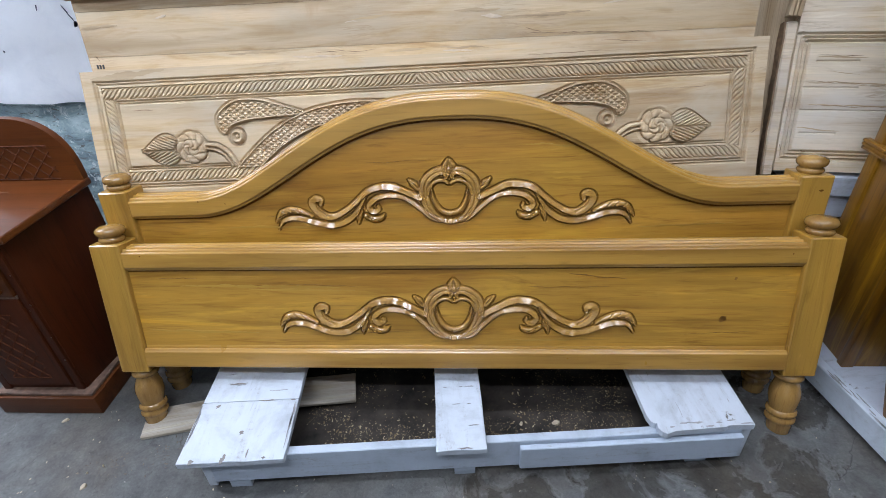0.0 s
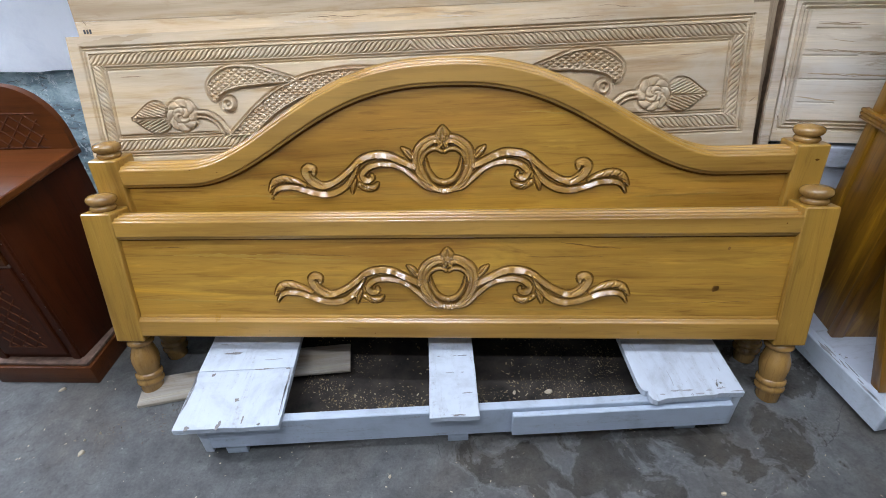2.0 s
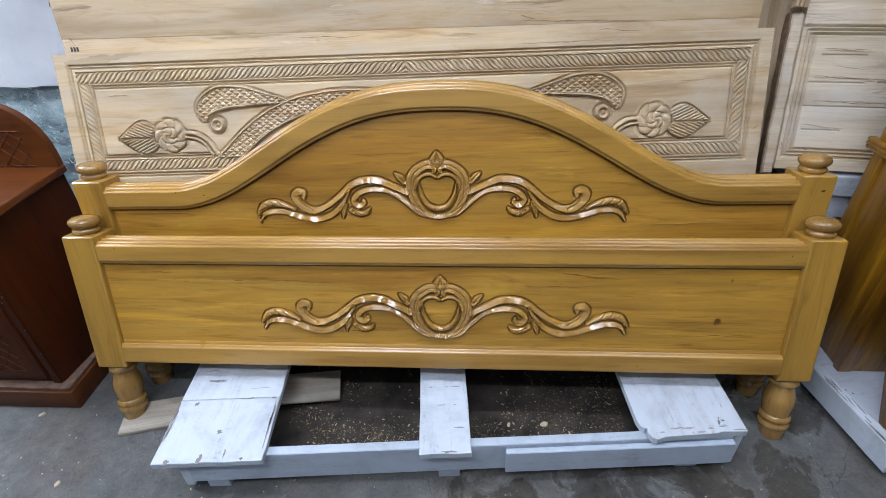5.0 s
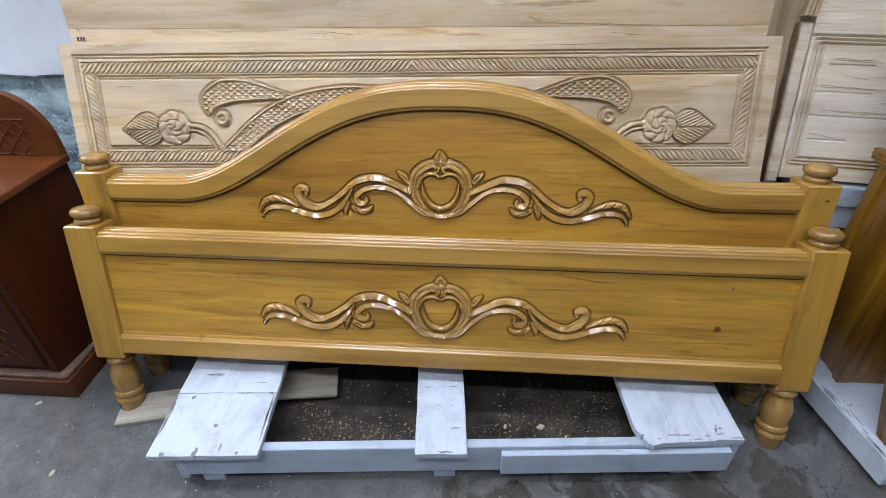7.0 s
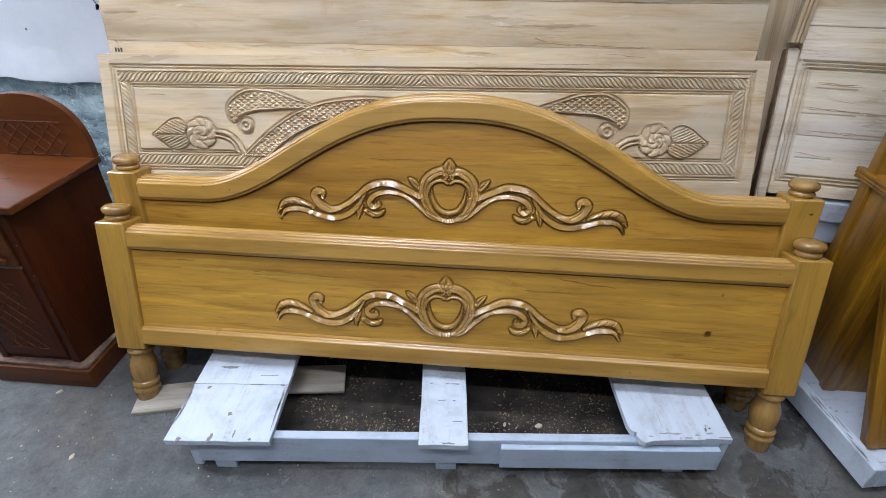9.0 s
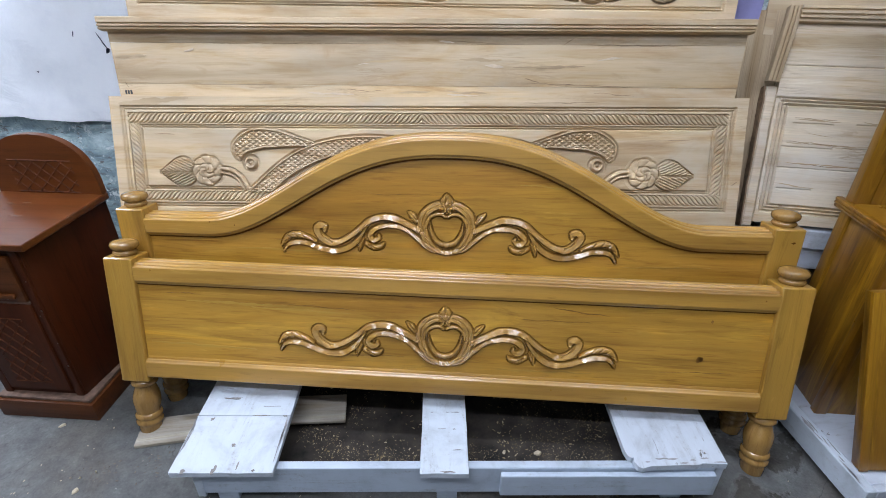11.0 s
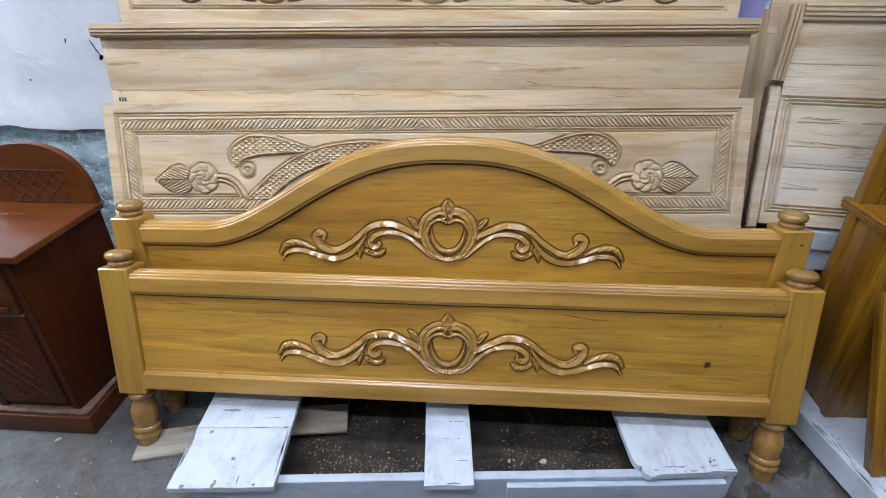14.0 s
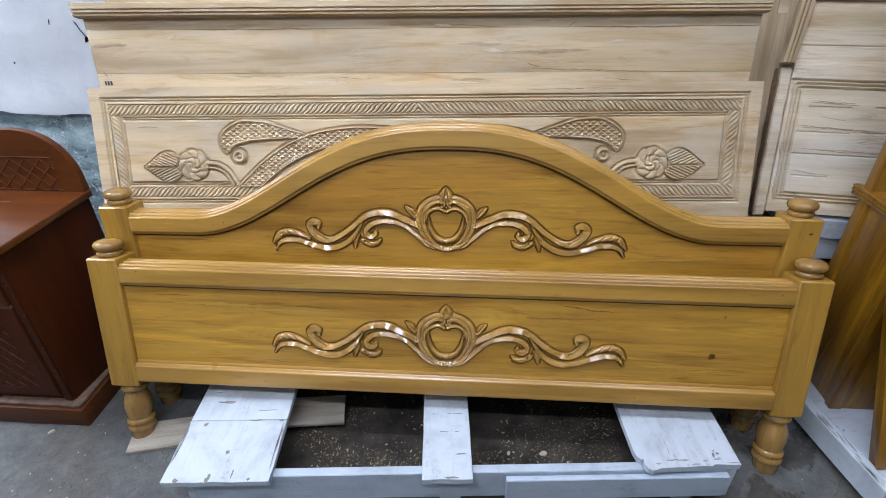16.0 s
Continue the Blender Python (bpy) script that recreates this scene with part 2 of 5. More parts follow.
def make_floor_mat():
    m, nt, b = nodes_of("stained_concrete")
    v = coords(nt, (1, 1, 1), False)
    big = noise_tex(nt, v, 3.0, 6, 0.65, 0.8)
    blot = noise_tex(nt, v, 6.5, 8, 0.6, 0.5)
    med = noise_tex(nt, v, 16, 8, 0.72, 0.3)
    fine = noise_tex(nt, v, 130, 4, 0.7)
    col = ramp(nt, med, [(0.28, (0.062, 0.063, 0.062)), (0.46, (0.102, 0.106, 0.106)), (0.6, (0.128, 0.134, 0.134)), (0.76, (0.2, 0.21, 0.207))])
    tone = ramp(nt, big, [(0.32, (0.62, 0.62, 0.62)), (0.48, (1, 1, 1)), (0.66, (1.3, 1.32, 1.32))])
    col = mix(nt, 1.0, col, tone, "MULTIPLY")
    dusty = ramp(nt, noise_tex(nt, v, 2.2, 7, 0.65, 0.6), [(0.45, (0, 0, 0)), (0.62, (0.65, 0.65, 0.65))])
    col = mix(nt, dusty, col, ramp(nt, med, [(0.3, (0.06, 0.052, 0.043)), (0.7, (0.15, 0.135, 0.115))]))
    # damp earthy stains in front of the pallet and beside it, with ragged rims
    near = None
    for cx, cy, r in ((0.46, -0.35, 0.2), (0.17, -0.4, 0.16), (0.68, -0.33, 0.14), (0.92, -0.3, 0.12), (1.0, -0.02, 0.12)):
        d = add(nt, "ShaderNodeVectorMath")
        d.operation = "DISTANCE"
        d.inputs[1].default_value = (cx, cy, 0)
        nt.links.new(v, d.inputs[0])
        w = ramp(nt, d.outputs["Value"], [(0.0, (0.3, 0.3, 0.3)), (r, (0.14, 0.14, 0.14)), (r * 1.5, (0, 0, 0))])
        near = w if near is None else mix(nt, 1.0, near, w, "LIGHTEN")
    level = mix(nt, 1.0, blot, near, "ADD")
    damp = ramp(nt, level, [(0.69, (0, 0, 0)), (0.72, (0.7, 0.7, 0.7)), (0.82, (1, 1, 1))])
    rim = ramp(nt, level, [(0.66, (0, 0, 0)), (0.685, (0.4, 0.4, 0.4)), (0.7, (0, 0, 0))])
    brown = ramp(nt, med, [(0.35, (0.034, 0.027, 0.018)), (0.6, (0.066, 0.053, 0.036)), (0.75, (0.13, 0.118, 0.1))])
    col = mix(nt, mix(nt, 0.4, damp, (0, 0, 0)), col, brown)
    col = mix(nt, rim, col, (0.23, 0.24, 0.235))
    pits = ramp(nt, noise_tex(nt, v, 46, 5, 0.75), [(0.3, (0.35, 0.34, 0.33)), (0.42, (1, 1, 1))])
    col = mix(nt, 0.7, col, pits, "MULTIPLY")
    specks = ramp(nt, noise_tex(nt, v, 75, 3, 0.6), [(0.7, (0, 0, 0)), (0.73, (0.7, 0.7, 0.7))])
    col = mix(nt, specks, col, (0.34, 0.34, 0.32))
    col = mix(nt, 0.4, col, ramp(nt, fine, [(0.35, (0.5, 0.5, 0.5)), (0.62, (1.15, 1.15, 1.15))]), "MULTIPLY")
    hair = noise_tex(nt, v, 3.2, 5, 0.5, 0.2)
    hairline = ramp(nt, hair, [(0.4965, (0, 0, 0)), (0.5, (0.75, 0.75, 0.75)), (0.5035, (0, 0, 0))])
    hairline = mix(nt, 1.0, hairline, ramp(nt, big, [(0.5, (0, 0, 0)), (0.58, (1, 1, 1))]), "MULTIPLY")
    col = mix(nt, hairline, col, (0.035, 0.034, 0.033))
    col = mix(nt, 1.0, col, (0.9, 0.88, 0.86), "MULTIPLY")
    nt.links.new(col, b.inputs["Base Color"])
    nt.links.new(ramp(nt, damp, [(0.0, (0.62, 0.62, 0.62)), (1.0, (0.14, 0.14, 0.14))]), b.inputs["Roughness"])
    height = mix(nt, 0.5, med, fine)
    bump(nt, b, mix(nt, hairline, height, (0, 0, 0)), 0.45, 0.004)
    return m


def make_wall_mat():
    m, nt, b = nodes_of("peeling_blue_grey_paint")
    v = coords(nt, (1, 1, 1), False)
    n1 = noise_tex(nt, coords(nt, (0.7, 1, 1.5), False), 9, 8, 0.72, 0.6)
    n2 = noise_tex(nt, coords(nt, (0.6, 1, 1.7), False), 34, 6, 0.75, 0.5)
    col = ramp(nt, n1, [(0.34, (0.07, 0.1, 0.12)), (0.48, (0.23, 0.32, 0.35)), (0.64, (0.45, 0.56, 0.57))])
    col = mix(nt, ramp(nt, n2, [(0.56, (0, 0, 0)), (0.62, (1, 1, 1))]), col, (0.12, 0.12, 0.12))
    col = mix(nt, ramp(nt, noise_tex(nt, v, 26, 6, 0.75, 0.4), [(0.56, (0, 0, 0)), (0.6, (1, 1, 1))]), col, (0.6, 0.66, 0.66))
    nt.links.new(col, b.inputs["Base Color"])
    b.inputs["Roughness"].default_value = 0.6
    bump(nt, b, mix(nt, 0.5, n1, n2), 0.8, 0.01)
    return m


def plain(name, col, rough=0.7, scale=14, vary=0.15):
    m, nt, b = nodes_of(name)
    n = noise_tex(nt, coords(nt, (1, 1, 1)), scale, 5, 0.6)
    nt.links.new(ramp(nt, n, [(0.3, tuple(k * (1 - vary) for k in col)), (0.7, tuple(k * (1 + vary) for k in col))]), b.inputs["Base Color"])
    b.inputs["Roughness"].default_value = rough
    bump(nt, b, n, 0.15)
    return m


floor_mat, wall_mat = make_floor_mat(), make_wall_mat()
sheet_mat, sheet_nt, sheet_bsdf = nodes_of("white_plastic_sheet")
sheet_fold = noise_tex(sheet_nt, coords(sheet_nt, (1, 1, 1.6), False), 5.5, 5, 0.55, 1.3)
sheet_nt.links.new(ramp(sheet_nt, noise_tex(sheet_nt, coords(sheet_nt, (1, 1, 1), False), 9, 6, 0.7), [(0.3, (0.88, 0.89, 0.93)), (0.55, (0.95, 0.955, 0.98))]), sheet_bsdf.inputs["Base Color"])
sheet_bsdf.inputs["Roughness"].default_value = 0.4
bump(sheet_nt, sheet_bsdf, sheet_fold, 0.16, 0.03)
plaster = plain("grey_plaster", (0.16, 0.165, 0.17), 0.8)
pale_ceiling = plain("pale_ceiling_paint", (0.74, 0.76, 0.76), 0.7)
dirt_mat = plain("dark_dirt", (0.034, 0.027, 0.021), 0.9, 14, 0.8)
trestle_mat = plain("old_grey_timber", (0.12, 0.1, 0.08), 0.85, 20, 0.3)
lattice_mat = plain("dusty_lattice", (0.075, 0.023, 0.009), 0.7, 60, 0.6)
knot_mat = plain("dark_knot", (0.24, 0.11, 0.022), 0.4, 60, 0.5)
dusty_edge = plain("dusty_worn_stain", (0.13, 0.075, 0.05), 0.7, 35, 0.6)
scuff_mat = plain("grey_scuff", (0.3, 0.3, 0.31), 0.8, 60, 0.3)
bare_mat = plain("bare_weathered_wood", (0.22, 0.205, 0.195), 0.8, 60, 0.4)
dark_mark = plain("dark_smudge", (0.05, 0.05, 0.055), 0.7)
tear_mat = plain("grey_blue_tear", (0.13, 0.13, 0.18), 0.7)
purple_mat = plain("violet_painted_wall", (0.33, 0.32, 0.6), 0.6)
sap_mat = wood("brown_sap_streak", (0.38, 0.275, 0.165), (0.45, 0.34, 0.215), (0.51, 0.395, 0.26), "X", 0.7, 0.0, relief=0.1, pore=0.3)
filler_mat = plain("pale_wood_filler", (0.58, 0.48, 0.36), 0.8, 40, 0.15)
split_mat = plain("dark_split", (0.3, 0.205, 0.12), 0.8, 60, 0.4)
gold_mat = wood("golden_heartwood", (0.38, 0.215, 0.035), (0.455, 0.265, 0.048), (0.52, 0.32, 0.07), "X", 0.3, 0.5, sheen=0.16, relief=0.06, pore=0.3)
fine_split = plain("fine_split_under_varnish", (0.23, 0.105, 0.016), 0.4, 60, 0.4)
# Brown for the painted shade strip, and for nail holes and the post knot.
shade_and_mark_brown = plain("brown_shade_and_marks", (0.14, 0.055, 0.007), 0.6, 60, 0.4)
for matt in (shade_and_mark_brown, lattice_mat):
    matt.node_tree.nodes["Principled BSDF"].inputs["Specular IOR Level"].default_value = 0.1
bark_mat = plain("brown_bark", (0.2, 0.125, 0.07), 0.85, 60, 0.4)
crumb_mat = plain("dirt_crumbs", (0.12, 0.1, 0.08), 0.9, 60, 0.6)
chip_mat = plain("wood_chip", (0.5, 0.42, 0.3), 0.8, 40, 0.3)
dust_mat, dust_nt, dust_bsdf = nodes_of("sawdust")
dust_geo = dust_nt.nodes.new("ShaderNodeNewGeometry")
dust_nt.links.new(ramp(dust_nt, dust_geo.outputs["Random Per Island"], [(0.0, (0.1, 0.07, 0.035)), (0.6, (0.26, 0.19, 0.1)), (1.0, (0.5, 0.42, 0.28))]), dust_bsdf.inputs["Base Color"])
dust_bsdf.inputs["Roughness"].default_value = 0.9


# ---- building helpers ----
def to_mesh(name, bm, mat, sharp=22):
    me = bpy.data.meshes.new(name)
    bmesh.ops.recalc_face_normals(bm, faces=bm.faces)
    bm.to_mesh(me)
    bm.free()
    me.materials.append(mat)
    for p in me.polygons:
        p.use_smooth = True
    me.set_sharp_from_angle(angle=radians(sharp))
    return me


def part(name, bm, mat, parent, label="", at=None, sharp=22):
    ob = new(name, to_mesh(name, bm, mat, sharp))
    ob.parent = parent
    if at:
        ob.matrix_basis = at
    if label:
        tagged(ob, label)
    return ob


def thing(name, m, label, category, group="", kind=""):
    ob = new(name)
    ob.matrix_basis = m
    ob.empty_display_size = 0.1
    return tagged(ob, label, category, group, kind)


def solid(name, bm, mat, m, label, category, group="", kind=""):
    ob = new(name, to_mesh(name, bm, mat))
    ob.matrix_basis = m
    return tagged(ob, label, category, group, kind)


def box(x0, x1, y0, y1, z0, z1, bevel=0.003, segments=2, rough=0.0, cuts=0):
    bm = bmesh.new()
    bmesh.ops.create_cube(bm, size=1)
    for v in bm.verts:
        v.co = Vector(((x0 + x1) / 2 + v.co.x * (x1 - x0), (y0 + y1) / 2 + v.co.y * (y1 - y0), (z0 + z1) / 2 + v.co.z * (z1 - z0)))
    if cuts:
        bmesh.ops.subdivide_edges(bm, edges=bm.edges[:], cuts=cuts, use_grid_fill=True)
    if bevel:
        es = [e for e in bm.edges if len(e.link_faces) == 2 and e.calc_face_angle(0) > 0.5]
        bmesh.ops.bevel(bm, geom=es, offset=bevel, segments=segments, affect="EDGES", profile=0.6)
    if rough:
        for v in bm.verts:
            k = noise.noise_vector(v.co * 23.0) * rough
            v.co += k
    return bm


def lathe(profile, seg=28):
    bm = bmesh.new()
    rings = []
    for r, z in profile:
        rings.append([bm.verts.new((r * math.cos(2 * math.pi * k / seg), r * math.sin(2 * math.pi * k / seg), z)) for k in range(seg)])
    for a, b in zip(rings, rings[1:]):
        for k in range(seg):
            bm.faces.new((a[k], a[(k + 1) % seg], b[(k + 1) % seg], b[k]))
    bm.faces.new(rings[0][::-1])
    bm.faces.new(rings[-1])
    return bm


def rounded(points, steps=4):
    """Catmull-Rom through profile points."""
    p = [Vector(q) for q in points]
    out = []
    for i in range(len(p) - 1):
        a, b, c, d = p[max(i - 1, 0)], p[i], p[i + 1], p[min(i + 2, len(p) - 1)]
        for k in range(steps):
            t = k / steps
            out.append(0.5 * (2 * b + (c - a) * t + (2 * a - 5 * b + 4 * c - d) * t * t + (3 * b - a - 3 * c + d) * t ** 3))
    return out + [p[-1]]


def sweep(profile, path):
    """Moulding: profile of (front, up) points carried along a path of (x, z, tilt)."""
    bm = bmesh.new()
    rings = []
    for x, z, a in path:
        rings.append([bm.verts.new((x - u * math.sin(a), -f, z + u * math.cos(a))) for f, u in profile])
    n = len(profile)
    for r, s in zip(rings, rings[1:]):
        for k in range(n):
            bm.faces.new((r[k], r[(k + 1) % n], s[(k + 1) % n], s[k]))
    bm.faces.new(rings[0])
    bm.faces.new(rings[-1][::-1])
    return bm


# ---- carved relief ----
def chisel(along, start):
    """Uneven depth from cut to cut along a ribbon."""
    rnd = random.Random(int(start[0] * 9973 + start[1] * 7919))
    knots = [rnd.uniform(0.45, 1.25) for _ in range(80)]
    return np.interp(along / 0.011, np.arange(80), knots)


class Relief:
    """Heights over a board, from strokes cut into it."""

    def __init__(self, us, low, high, rows, skip=0.0):
        self.u = np.repeat(us[:, None], rows, 1)
        t = np.concatenate([[0.0], np.linspace(max(skip, 1.0 / (rows - 1)), 1, rows - 1)])[None, :]
        lo = np.array([low(k) for k in us])[:, None]
        hi = np.array([high(k) for k in us])[:, None]
        self.v = lo + (hi - lo) * t
        self.h = np.zeros_like(self.u)
        self.cut = np.zeros_like(self.u)
        self.mask = np.zeros(self.u.shape, bool)

    def window(self, u0, u1, v0, v1):
        m = (self.u > u0) & (self.u < u1) & (self.v > v0) & (self.v < v1)
        return m

    def stroke(self, pts, w, height=0.006, style="groove", moat=0.0045, depth=0.011):
        """pts: centre line; w: half widths along it."""
        c = np.array([(q.x, q.y) for q in rounded([(*p, 0) for p in pts], 16)])
        ws = np.interp(np.linspace(0, 1, len(c)), np.linspace(0, 1, len(w)), w)
        pad = ws.max() + moat + 0.004
        m = self.window(c[:, 0].min() - pad, c[:, 0].max() + pad, c[:, 1].min() - pad, c[:, 1].max() + pad)
        if not m.any():
            return
        uu, vv = self.u[m], self.v[m]
        d2 = (uu[:, None] - c[None, :, 0]) ** 2 + (vv[:, None] - c[None, :, 1]) ** 2
        k = (np.sqrt(d2) / ws[None, :]).argmin(1)
        d = np.sqrt(d2[np.arange(len(k)), k])
        r = d / ws[k]
        inside = r < 1
        h = np.sqrt(np.clip(1 - r * r, 0, 1))
        if style == "groove":
            # two ribbons with a V between them, cut in short chisel facets
            seg = np.concatenate([[0.0], np.cumsum(np.hypot(*np.diff(c, axis=0).T))])[k]
            up = (vv - c[k, 1]) / ws[k]
            h = np.clip((1 - r) * 4.5, 0, 1) * (0.62 - 0.5 * up * chisel(seg, c[0])) * np.clip(0.3 + r * 4, 0, 1)
        elif style == "band":
            seg = np.concatenate([[0.0], np.cumsum(np.hypot(*np.diff(c, axis=0).T))])[k]
            up = (vv - c[k, 1]) / ws[k]
            h = np.clip((1 - r) * 4.5, 0, 1) * (0.66 - 0.6 * up * chisel(seg, c[0]))
        elif style == "lattice":
            a, b = (uu * 1.0 + vv * 1.5) / 0.0205, (uu * 1.0 - vv * 1.5) / 0.0205
            tri = lambda q: np.abs((q % 1.0) - 0.5) * 2
            dia = np.minimum(1 - tri(a), 1 - tri(b)) * 1.3
            h = np.where(r < 0.74, 0.1 + 0.75 * np.clip(dia, 0, 1), np.clip(1 - ((r - 0.87) / 0.13) ** 2, 0, 1))
        elif style == "ring":
            h = np.clip(np.cos(r * 9.4) * 0.5 + 0.5, 0, 1) * (r < 1)
        elif style == "flat":
            h = np.clip((1 - r) * 4, 0, 1)
        hh = self.h[m]
        hh = np.where(inside, np.maximum(hh, h * height), hh)
        self.h[m] = hh
        cc = self.cut[m]
        gap = np.clip(1.8 - np.abs((d - ws[k]) - moat * 0.35) / moat * 1.6, 0, 1)
        self.cut[m] = np.maximum(cc, gap * depth)
        mm = self.mask[m]
        self.mask[m] = mm | (d < ws[k] + moat * 1.3)

    def vein(self, pts, half, depth):
        """A V cut along a line into what already stands."""
        c = np.array([(q.x, q.y) for q in rounded([(*p, 0) for p in pts], 12)])
        m = self.window(c[:, 0].min() - half, c[:, 0].max() + half, c[:, 1].min() - half, c[:, 1].max() + half)
        if not m.any():
            return
        d = np.sqrt((self.u[m][:, None] - c[None, :, 0]) ** 2 + (self.v[m][:, None] - c[None, :, 1]) ** 2).min(1)
        hh = self.h[m]
        self.h[m] = np.where(hh > 0.0006, np.maximum(hh - depth * np.clip(1 - d / half, 0, 1), 0.0006), hh)

    def surface(self):
        h = np.where(self.h > 0.0004, self.h - 0.3 * self.cut, -self.cut)
        return h

    def mesh(self, front, thick, name, mat, parent, label="", carved=None):
        """The board with its relief; carved: name, material and label of the cut part, a mesh of its own."""
        h = self.surface()
        nu, nv = h.shape
        co = np.stack([self.u, -(front + h), self.v], -1).reshape(-1, 3)
        idx = np.arange(nu * nv).reshape(nu, nv)
        quads = np.stack([idx[:-1, :-1], idx[1:, :-1], idx[1:, 1:], idx[:-1, 1:]], -1).reshape(-1, 4)
        m = self.mask
        fm = (m[:-1, :-1] | m[1:, :-1] | m[1:, 1:] | m[:-1, 1:]).reshape(-1)
        if carved is None:
            fm[:] = False
        ring = np.concatenate([idx[:, 0], idx[-1, 1:], idx[-2::-1, -1], idx[0, -2:0:-1]])
        back = co[ring].copy()
        back[:, 1] = -(front - thick)
        base = len(co)
        faces = quads[~fm].tolist()
        n = len(ring)
        faces += [[int(ring[(k + 1) % n]), int(ring[k]), base + k, base + (k + 1) % n] for k in range(n)]
        faces.append([base + k for k in range(n)])
        self.link(name, np.concatenate([co, back]), faces, mat, parent, label)
        if carved is not None and fm.any():
            q = quads[fm]
            keep, inv = np.unique(q, return_inverse=True)
            self.link(carved[0], co[keep], inv.reshape(-1, 4).tolist(), carved[1], parent, carved[2], 26)

    def link(self, name, co, faces, mat, parent, label, crisp=70):
        me = bpy.data.meshes.new(name)
        me.from_pydata(co.tolist(), [], faces)
        me.materials.append(mat)
        me.polygons.foreach_set("use_smooth", [True] * len(me.polygons))
        me.set_sharp_from_angle(angle=radians(crisp))
        me.update()
        ob = new(name, me)
        ob.parent = parent
        if label:
            tagged(ob, label)
        return ob


def flourish(rel, cx, cz, droop=0.0):
    """Heart with two waving acanthus arms, mirrored about cx."""
    for side in (1, -1):
        def at(pts):
            return [(cx + side * x, cz + z + droop * max(0.0, x - 0.05)) for x, z in pts]

        def S(pts, w, height=0.009, style="groove"):
            rel.stroke(at(pts), [k * 0.86 for k in w], height, style, 0.0022, 0.0065)

        def V(pts, half=0.0032, depth=0.006):
            rel.vein(at(pts), half, depth)
        # lower ribbon running out to the leaf tip
        S([(0.225, 0.0), (0.237, -0.02), (0.257, -0.047), (0.285, -0.066), (0.314, -0.073), (0.347, -0.069), (0.379, -0.057), (0.408, -0.046), (0.437, -0.043), (0.46, -0.05), (0.475, -0.073)], [0.003, 0.006, 0.009, 0.0095, 0.01, 0.009, 0.0085, 0.0085, 0.008, 0.007, 0.002], style="band")
        # under ribbon of the wave, rolling into the scroll
        S([(0.0, -0.087), (0.044, -0.078), (0.075, -0.051), (0.115, -0.016), (0.154, -0.003), (0.188, -0.005), (0.209, -0.016), (0.218, -0.031), (0.207, -0.044), (0.192, -0.039), (0.193, -0.03)], [0.0075, 0.008, 0.0075, 0.0075, 0.008, 0.008, 0.009, 0.009, 0.009, 0.007, 0.004], style="band")
        # upper ribbon of the wave, rising into the hooked curl
        S([(0.078, -0.018), (0.114, 0.001), (0.153, 0.02), (0.193, 0.021), (0.221, 0.011), (0.245, -0.008), (0.273, -0.029), (0.304, -0.045), (0.329, -0.049), (0.351, -0.038), (0.367, -0.018), (0.371, -0.004), (0.361, 0.005), (0.348, 0.001), (0.348, -0.011)], [0.008, 0.0095, 0.0105, 0.0105, 0.0095, 0.0085, 0.008, 0.0085, 0.011, 0.013, 0.0135, 0.0125, 0.011, 0.009, 0.006], style="band")
        V([(0.329, -0.047), (0.352, -0.031), (0.36, -0.014)], 0.0026, 0.006)
        # leafy foot of the curl
        S([(0.24, -0.042), (0.247, -0.056), (0.251, -0.077)], [0.006, 0.0095, 0.002], 0.008, "round")
        S([(0.228, -0.056), (0.207, -0.067), (0.188, -0.065), (0.178, -0.055)], [0.008, 0.0105, 0.009, 0.003], 0.008, "round")
        V([(0.24, -0.04), (0.249, -0.056), (0.251, -0.074)])
        for q in ((0.202, -0.078), (0.213, -0.078), (0.19, -0.074)):
            V([(0.222, -0.056), q], 0.0022, 0.006)
        # veined leaf at the tip
        S([(0.376, -0.044), (0.402, -0.03), (0.434, -0.022), (0.46, -0.029), (0.479, -0.052)], [0.004, 0.009, 0.0125, 0.012, 0.003], 0.009, "round")
        V([(0.382, -0.041), (0.41, -0.033), (0.44, -0.028), (0.468, -0.039)], 0.0026, 0.007)
        for a, b in (((0.404, -0.034), (0.42, -0.014)), ((0.424, -0.03), (0.442, -0.011)), ((0.444, -0.029), (0.461, -0.016)), ((0.43, -0.029), (0.446, -0.037)), ((0.45, -0.031), (0.464, -0.042))):
            V([a, b], 0.0026, 0.006)
        # the heart: outer lobe, inner lip, and a crescent lining each flank
        S([(0.02, -0.083), (0.04, -0.071), (0.06, -0.04), (0.068, -0.006), (0.062, 0.024), (0.042, 0.044), (0.02, 0.052), (0.007, 0.043), (0.01, 0.033)], [0.006, 0.011, 0.0145, 0.0165, 0.0155, 0.014, 0.0125, 0.0085, 0.005])
        S([(0.057, -0.014), (0.054, 0.0), (0.047, 0.016), (0.031, 0.026), (0.015, 0.026), (0.004, 0.019)], [0.002, 0.006, 0.0065, 0.0065, 0.006, 0.005], 0.0075, "round")
        S([(0.0, -0.066), (0.016, -0.062), (0.03, -0.051), (0.042, -0.028), (0.047, 0.003)], [0.0085, 0.0085, 0.0075, 0.006, 0.0015], 0.0075, "round")
        S([(0.084, 0.006), (0.094, 0.021), (0.107, 0.034)], [0.006, 0.0105, 0.003], 0.007, "round")
        V([(0.084, 0.01), (0.104, 0.035)])
        S([(0.0, 0.05), (0.008, 0.065), (0.0, 0.085)], [0.007, 0.011, 0.002], 0.008, "round")


